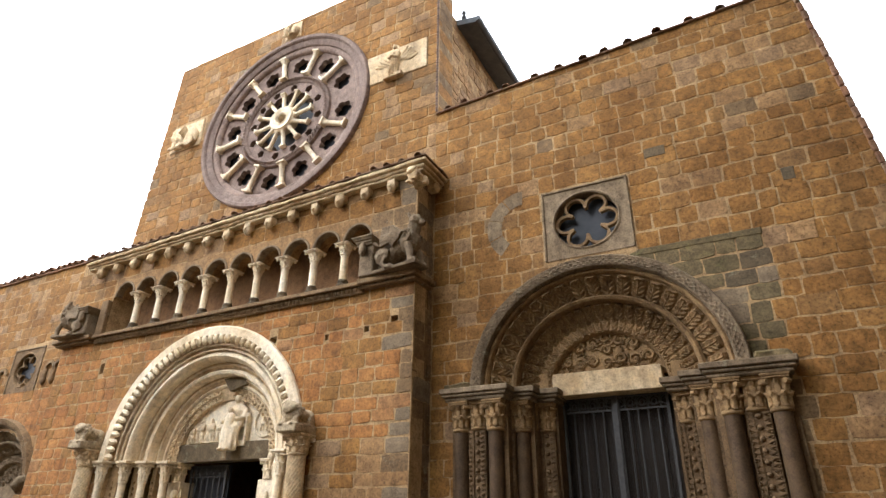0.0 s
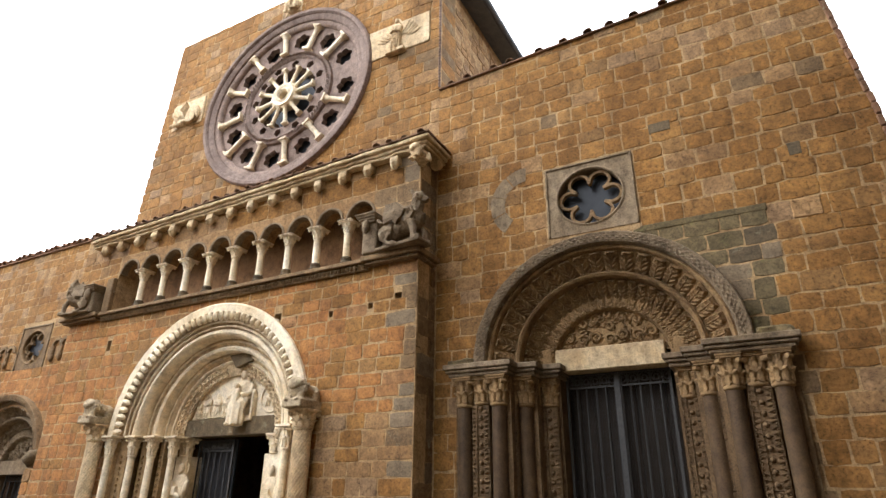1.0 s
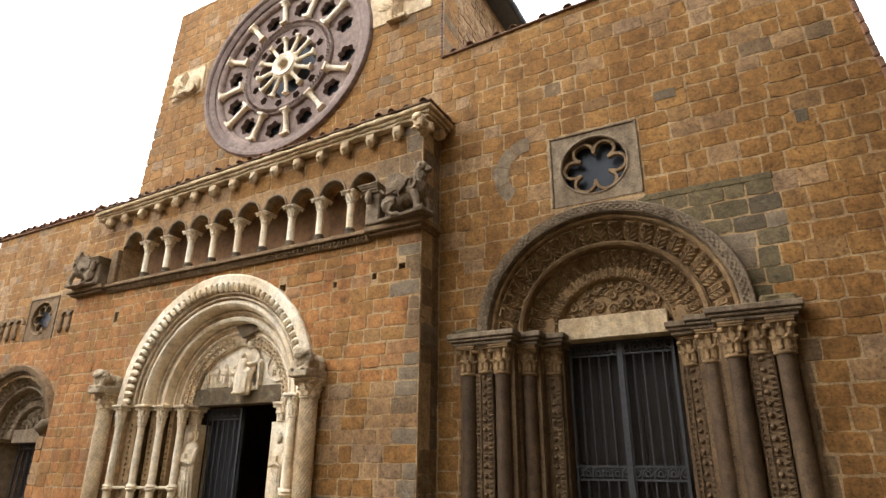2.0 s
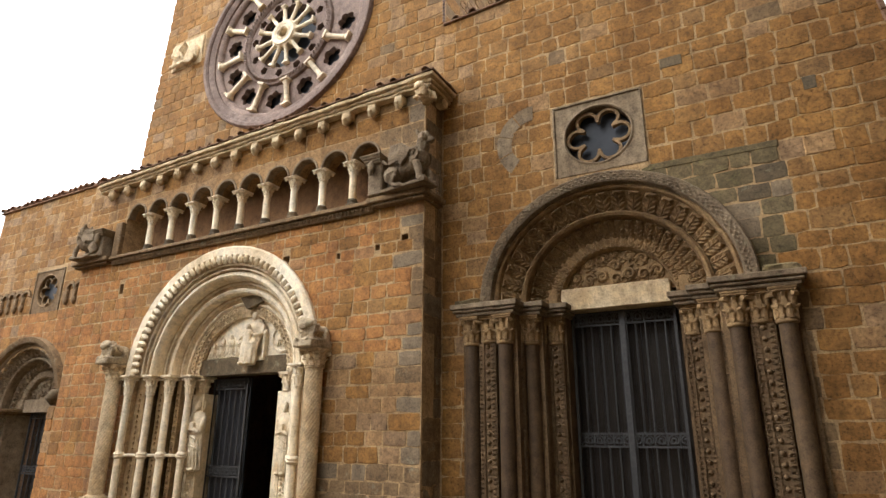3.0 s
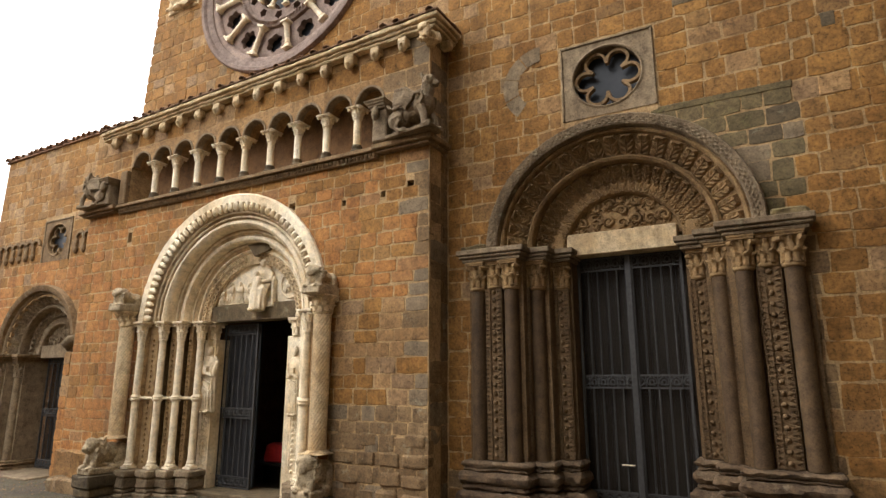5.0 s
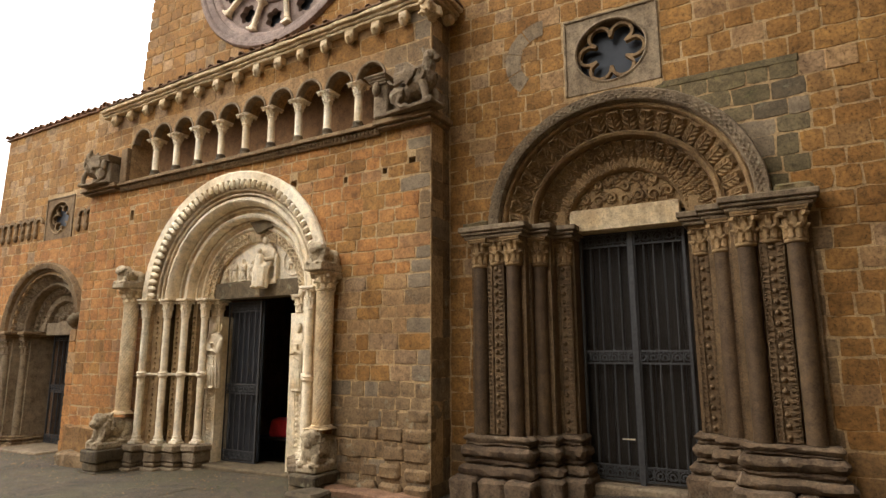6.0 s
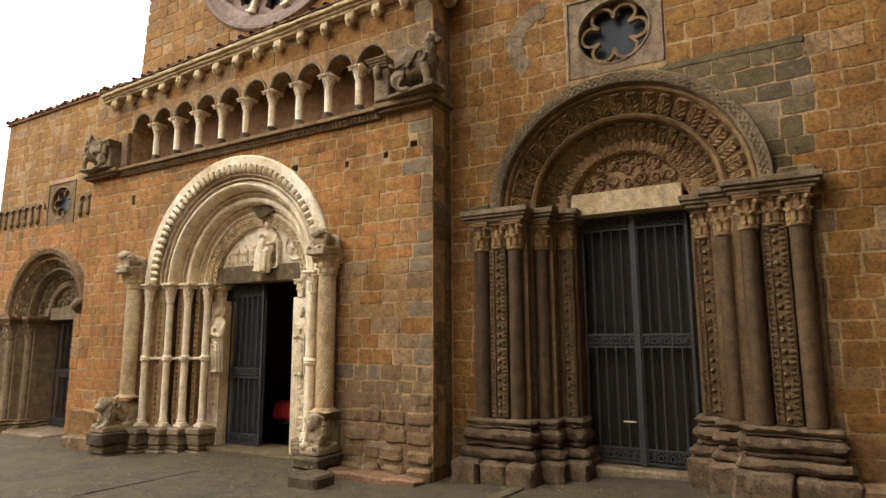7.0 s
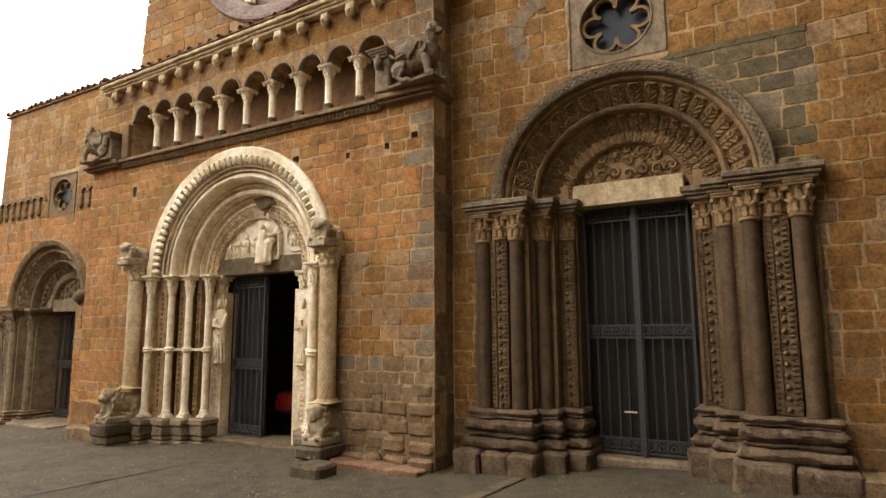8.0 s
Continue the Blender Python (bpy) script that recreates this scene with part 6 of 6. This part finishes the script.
# ---- marks on the aisle wall ----
bm = bmesh.new()
for a0, a1 in ((88, 122), (124, 160), (162, 198), (200, 232)):
    arc(bm, -2.33, 5.2, [(0.29, YW - 0.014), (0.49, YW - 0.014), (0.49, YW + 0.05), (0.29, YW + 0.05)], 1.0, radians(a0), radians(a1), 6)
weather(bm, 0.006, 9.0)
tagged(part("blocked_arch", bm, SLAB), "grey stones of a walled-up round window", "arch stones", kind="structure")
for x, z, w, h, mat in ((0.68, 4.43, 0.28, 0.22, TUFA_PALE), (0.70, 5.12, 0.14, 0.17, DARK), (-0.6, 5.8, 0.26, 0.15, DARK), (-0.32, 4.52, 1.3, 0.09, MOSSY)):
    o = part("odd_stone", box(bmesh.new(), -w / 2, w / 2, -0.016, 0.1, -h / 2, h / 2, 0.014), mat, wall_right)
    o.location = (x, YW, z)

# grey lime bed of the patched stones beside the arch
bed = [(XR + 1.5 * math.cos(radians(a)), ZR + 1.5 * SR * math.sin(radians(a))) for a in range(0, 76, 5)]
bed += [(bed[-1][0], 4.56), (0.32, 4.56), (0.32, ZR)]
place(part("mortar_bed", plate(bmesh.new(), [bed], -0.0015, 0.02), GREY), wall_right).location = (0, YW, 0)

# ---- nave flank and eave ----
rnd = random.Random(8)
z = 7.3
vs, fs = [], []
while z < 9.9:
    h = rnd.uniform(0.11, 0.17)
    y = YW + 0.5
    while y < 13:
        w = rnd.uniform(0.14, 0.32)
        m = Matrix.LocRotScale((-3.615 + rnd.uniform(-0.01, 0.012), y + w / 2, z + h / 2), Euler((0, 0, radians(90))), (w - 0.03, 0.1, h - 0.03))
        me = block_mesh(TUFA_PALE, rnd.randrange(10))
        k = len(vs)
        vs += [m @ v.co for v in me.vertices]
        fs += [[k + i for i in p.vertices] for p in me.polygons]
        y += w
    z += h
me = bpy.data.meshes.new("far_stone_blocks")
me.from_pydata(vs, [], fs)
me.materials.append(TUFA_PALE)
tagged(place(new("far_stone_blocks", me), flank), kind="stuff")
# side of the nave front
z = 7.4
while z < 10.9:
    h = min(rnd.uniform(0.2, 0.26), 10.9 - z)
    o = place(new("stone_block", block_mesh(GREY if rnd.random() < 0.6 else TUFA, rnd.randrange(10))), wall_nave)
    o.matrix_basis = Matrix.LocRotScale((-3.615, YW + 0.27, z + h / 2), Euler((0, 0, radians(90))), (0.46, 0.1, h - 0.012))
    z += h
bm = bmesh.new()
tube(bm, [Vector((-3.2, 7.22, 9.84)), Vector((-3.2, 21, 9.84))], 0.055, 8)
part("gutter", bm, SLATE, nave_roof)
bm = lathe(bmesh.new(), [(0.03, 0), (0.05, 0.06), (0.02, 0.1), (0.045, 0.16), (0.01, 0.24)], (-3.5, 7.3, 10.0), 10)
part("finial", bm, SLATE, nave_roof)

# ---- large worn paving slabs before the porch ----
rnd = random.Random(31)
edges = (-11.6, -9.95, -8.32, -6.74)
for x0, x1 in zip(edges, edges[1:]):
    y = 2.4 + rnd.uniform(0, 0.5)
    while y < 5.2:
        y1 = min(y + rnd.uniform(0.8, 1.3), 5.45)
        bm = box(bmesh.new(), x0 + 0.005, x1 - 0.005, y + 0.003, y1 - 0.003, -0.06, 0.007, 0.004)
        bmesh.ops.subdivide_edges(bm, edges=[e for e in bm.edges if e.calc_length() > 0.4], cuts=5, use_grid_fill=True)
        for v in bm.verts:
            v.co.x += 0.014 * noise.noise((v.co.x * 2, v.co.y * 3, 1.0))
            v.co.z += ground_z(v.co.x, v.co.y) + 0.007 * noise.noise((v.co.x * 2, v.co.y * 2, 4.0))
        part("paving_slab", bm, GROUND, ground)
        y = y1

# ---- kerb of long stones before the side portal ----
kx0, ky0, kx1, ky1 = -2.86, 4.2, -2.62, 6.15
kn, kl = 3, math.hypot(kx1 - kx0, ky1 - ky0)
for i in range(kn):
    bm = box(bmesh.new(), kl * i / kn + 0.006, kl * (i + 1) / kn - 0.006, -0.075, 0.075, -0.08, 0.018, 0.008)
    bmesh.ops.subdivide_edges(bm, edges=[e for e in bm.edges if e.calc_length() > 0.1], cuts=5, use_grid_fill=True)
    weather(bm, 0.008, 7.0)
    bmesh.ops.rotate(bm, verts=bm.verts[:], cent=(0, 0, 0), matrix=Matrix.Rotation(math.atan2(ky1 - ky0, kx1 - kx0), 3, "Z"))
    for v in bm.verts:
        v.co += Vector((kx0, ky0, ground_z(kx0 + v.co.x, ky0 + v.co.y)))
    part("kerb_stone", bm, DARK, ground)

# ---- grit and weeds on the square ----
rnd = random.Random(33)
vs, fs = [], []
for i in range(3600):
    x, y = rnd.uniform(-14, 2.0), rnd.uniform(3.2, 6.4)
    r = rnd.uniform(0.004, 0.012) * (1.6 if rnd.random() < 0.08 else 1)
    z = ground_z(x, y) + (0.006 if x < -6.74 else 0.0)
    k = len(vs)
    for q in range(5):
        a = 1.2566 * q + rnd.uniform(-0.3, 0.3)
        vs.append((x + r * math.cos(a), y + r * math.sin(a), z - 0.003))
    vs.append((x + rnd.uniform(-0.3, 0.3) * r, y, z + r * rnd.uniform(0.5, 1.0)))
    fs += [(k + q, k + (q + 1) % 5, k + 5) for q in range(5)]
me = bpy.data.meshes.new("grit")
me.from_pydata(vs, [], fs)
me.materials.append(TUFA_PALE)
tagged(new("grit", me), "scattered grit and small stones on the paving", "grit", kind="stuff")


def weed_build(nt, b):
    p = where(nt)
    nt.links.new(ramp(nt, noise_of(nt, p, 9, 3), [(0.3, (0.05, 0.07, 0.018)), (0.7, (0.13, 0.13, 0.04))]), b.inputs["Base Color"])
    b.inputs["Roughness"].default_value = 0.7


WEED = material("dry_weeds", weed_build)
vs, fs = [], []
spots = [(-3.75, 6.0, 0.5), (-3.2, 6.2, 0.35), (-2.7, 6.05, 0.4), (-5.0, 5.6, 0.3), (-9.6, 5.5, 0.5), (-4.3, 5.8, 0.5), (-1.6, 6.2, 0.9), (0.3, 6.1, 0.6), (-6.5, 5.6, 1.4), (-11, 6.1, 0.8)]
for cx, cy, sp in spots:
    for i in range(int(90 * sp)):
        x, y = cx + rnd.gauss(0, sp * 0.5), min(cy + rnd.gauss(0, 0.12), 6.5)
        z = ground_z(x, y)
        for q in range(3):
            a, h, w = rnd.uniform(0, 6.28), rnd.uniform(0.012, 0.05), 0.0025
            k = len(vs)
            vs += [(x - w * math.sin(a), y + w * math.cos(a), z - 0.003), (x + w * math.sin(a), y - w * math.cos(a), z - 0.003), (x + h * 0.6 * math.cos(a), y + h * 0.6 * math.sin(a), z + h)]
            fs.append((k, k + 1, k + 2))
me = bpy.data.meshes.new("weeds")
me.from_pydata(vs, [], fs)
me.materials.append(WEED)
tagged(new("weeds", me), "sparse low weeds along the wall foot", "weeds", kind="stuff")

# eave of a house beyond the aisle
house = thing("house", "plain house with a dark eave beyond the church", "house", at=(4.0, 11.0, -0.3))
part("wall", box(bmesh.new(), -1.6, 3.0, -1.6, 3.0, 0, 6.35, 0.02), TUFA_PALE, house)
part("roof", box(bmesh.new(), -1.95, 3.3, -2.0, 3.3, 6.35, 6.6, 0.03), SLATE, house)

# eroded stones at the foot of the porch corner
rnd = random.Random(77)
x = -5.0
while x < -3.8:
    w = rnd.uniform(0.26, 0.42)
    if -3.58 - x - w < 0.2:
        w = -3.58 - x
    for z0, h, out in ((-0.08, rnd.uniform(0.18, 0.24), rnd.uniform(0.06, 0.12)), (0.16, rnd.uniform(0.16, 0.2), rnd.uniform(0.015, 0.05)), (0.36, rnd.uniform(0.18, 0.22), rnd.uniform(0.01, 0.035)), (0.58, 0.2, rnd.uniform(0.008, 0.03)), (0.8, 0.2, rnd.uniform(0.006, 0.025))):
        off = rnd.uniform(-0.06, 0.02)
        bm = box(bmesh.new(), x + 0.008 + off, min(x + w - 0.008 + off, -3.66), YP - out, YP + 0.1, z0, z0 + h - 0.014, 0.035)
        bmesh.ops.subdivide_edges(bm, edges=[e for e in bm.edges if e.calc_length() > 0.08], cuts=3, use_grid_fill=True)
        part("footing_stone", weather(bm, 0.014, 7.0), GREY, porch, smooth=True)
    x += w

# bead moulding up the nave corner
bead = shared(("bead",), lambda: blob(bmesh.new(), (0, 0, 0), (0.026, 0.026, 0.03), (0, 0, 0), 1), ROSE_STONE)
for i in range(56):
    piece("bead", bead, wall_nave, pose(-3.63, YW - 0.012, 7.5 + 0.06 * i))
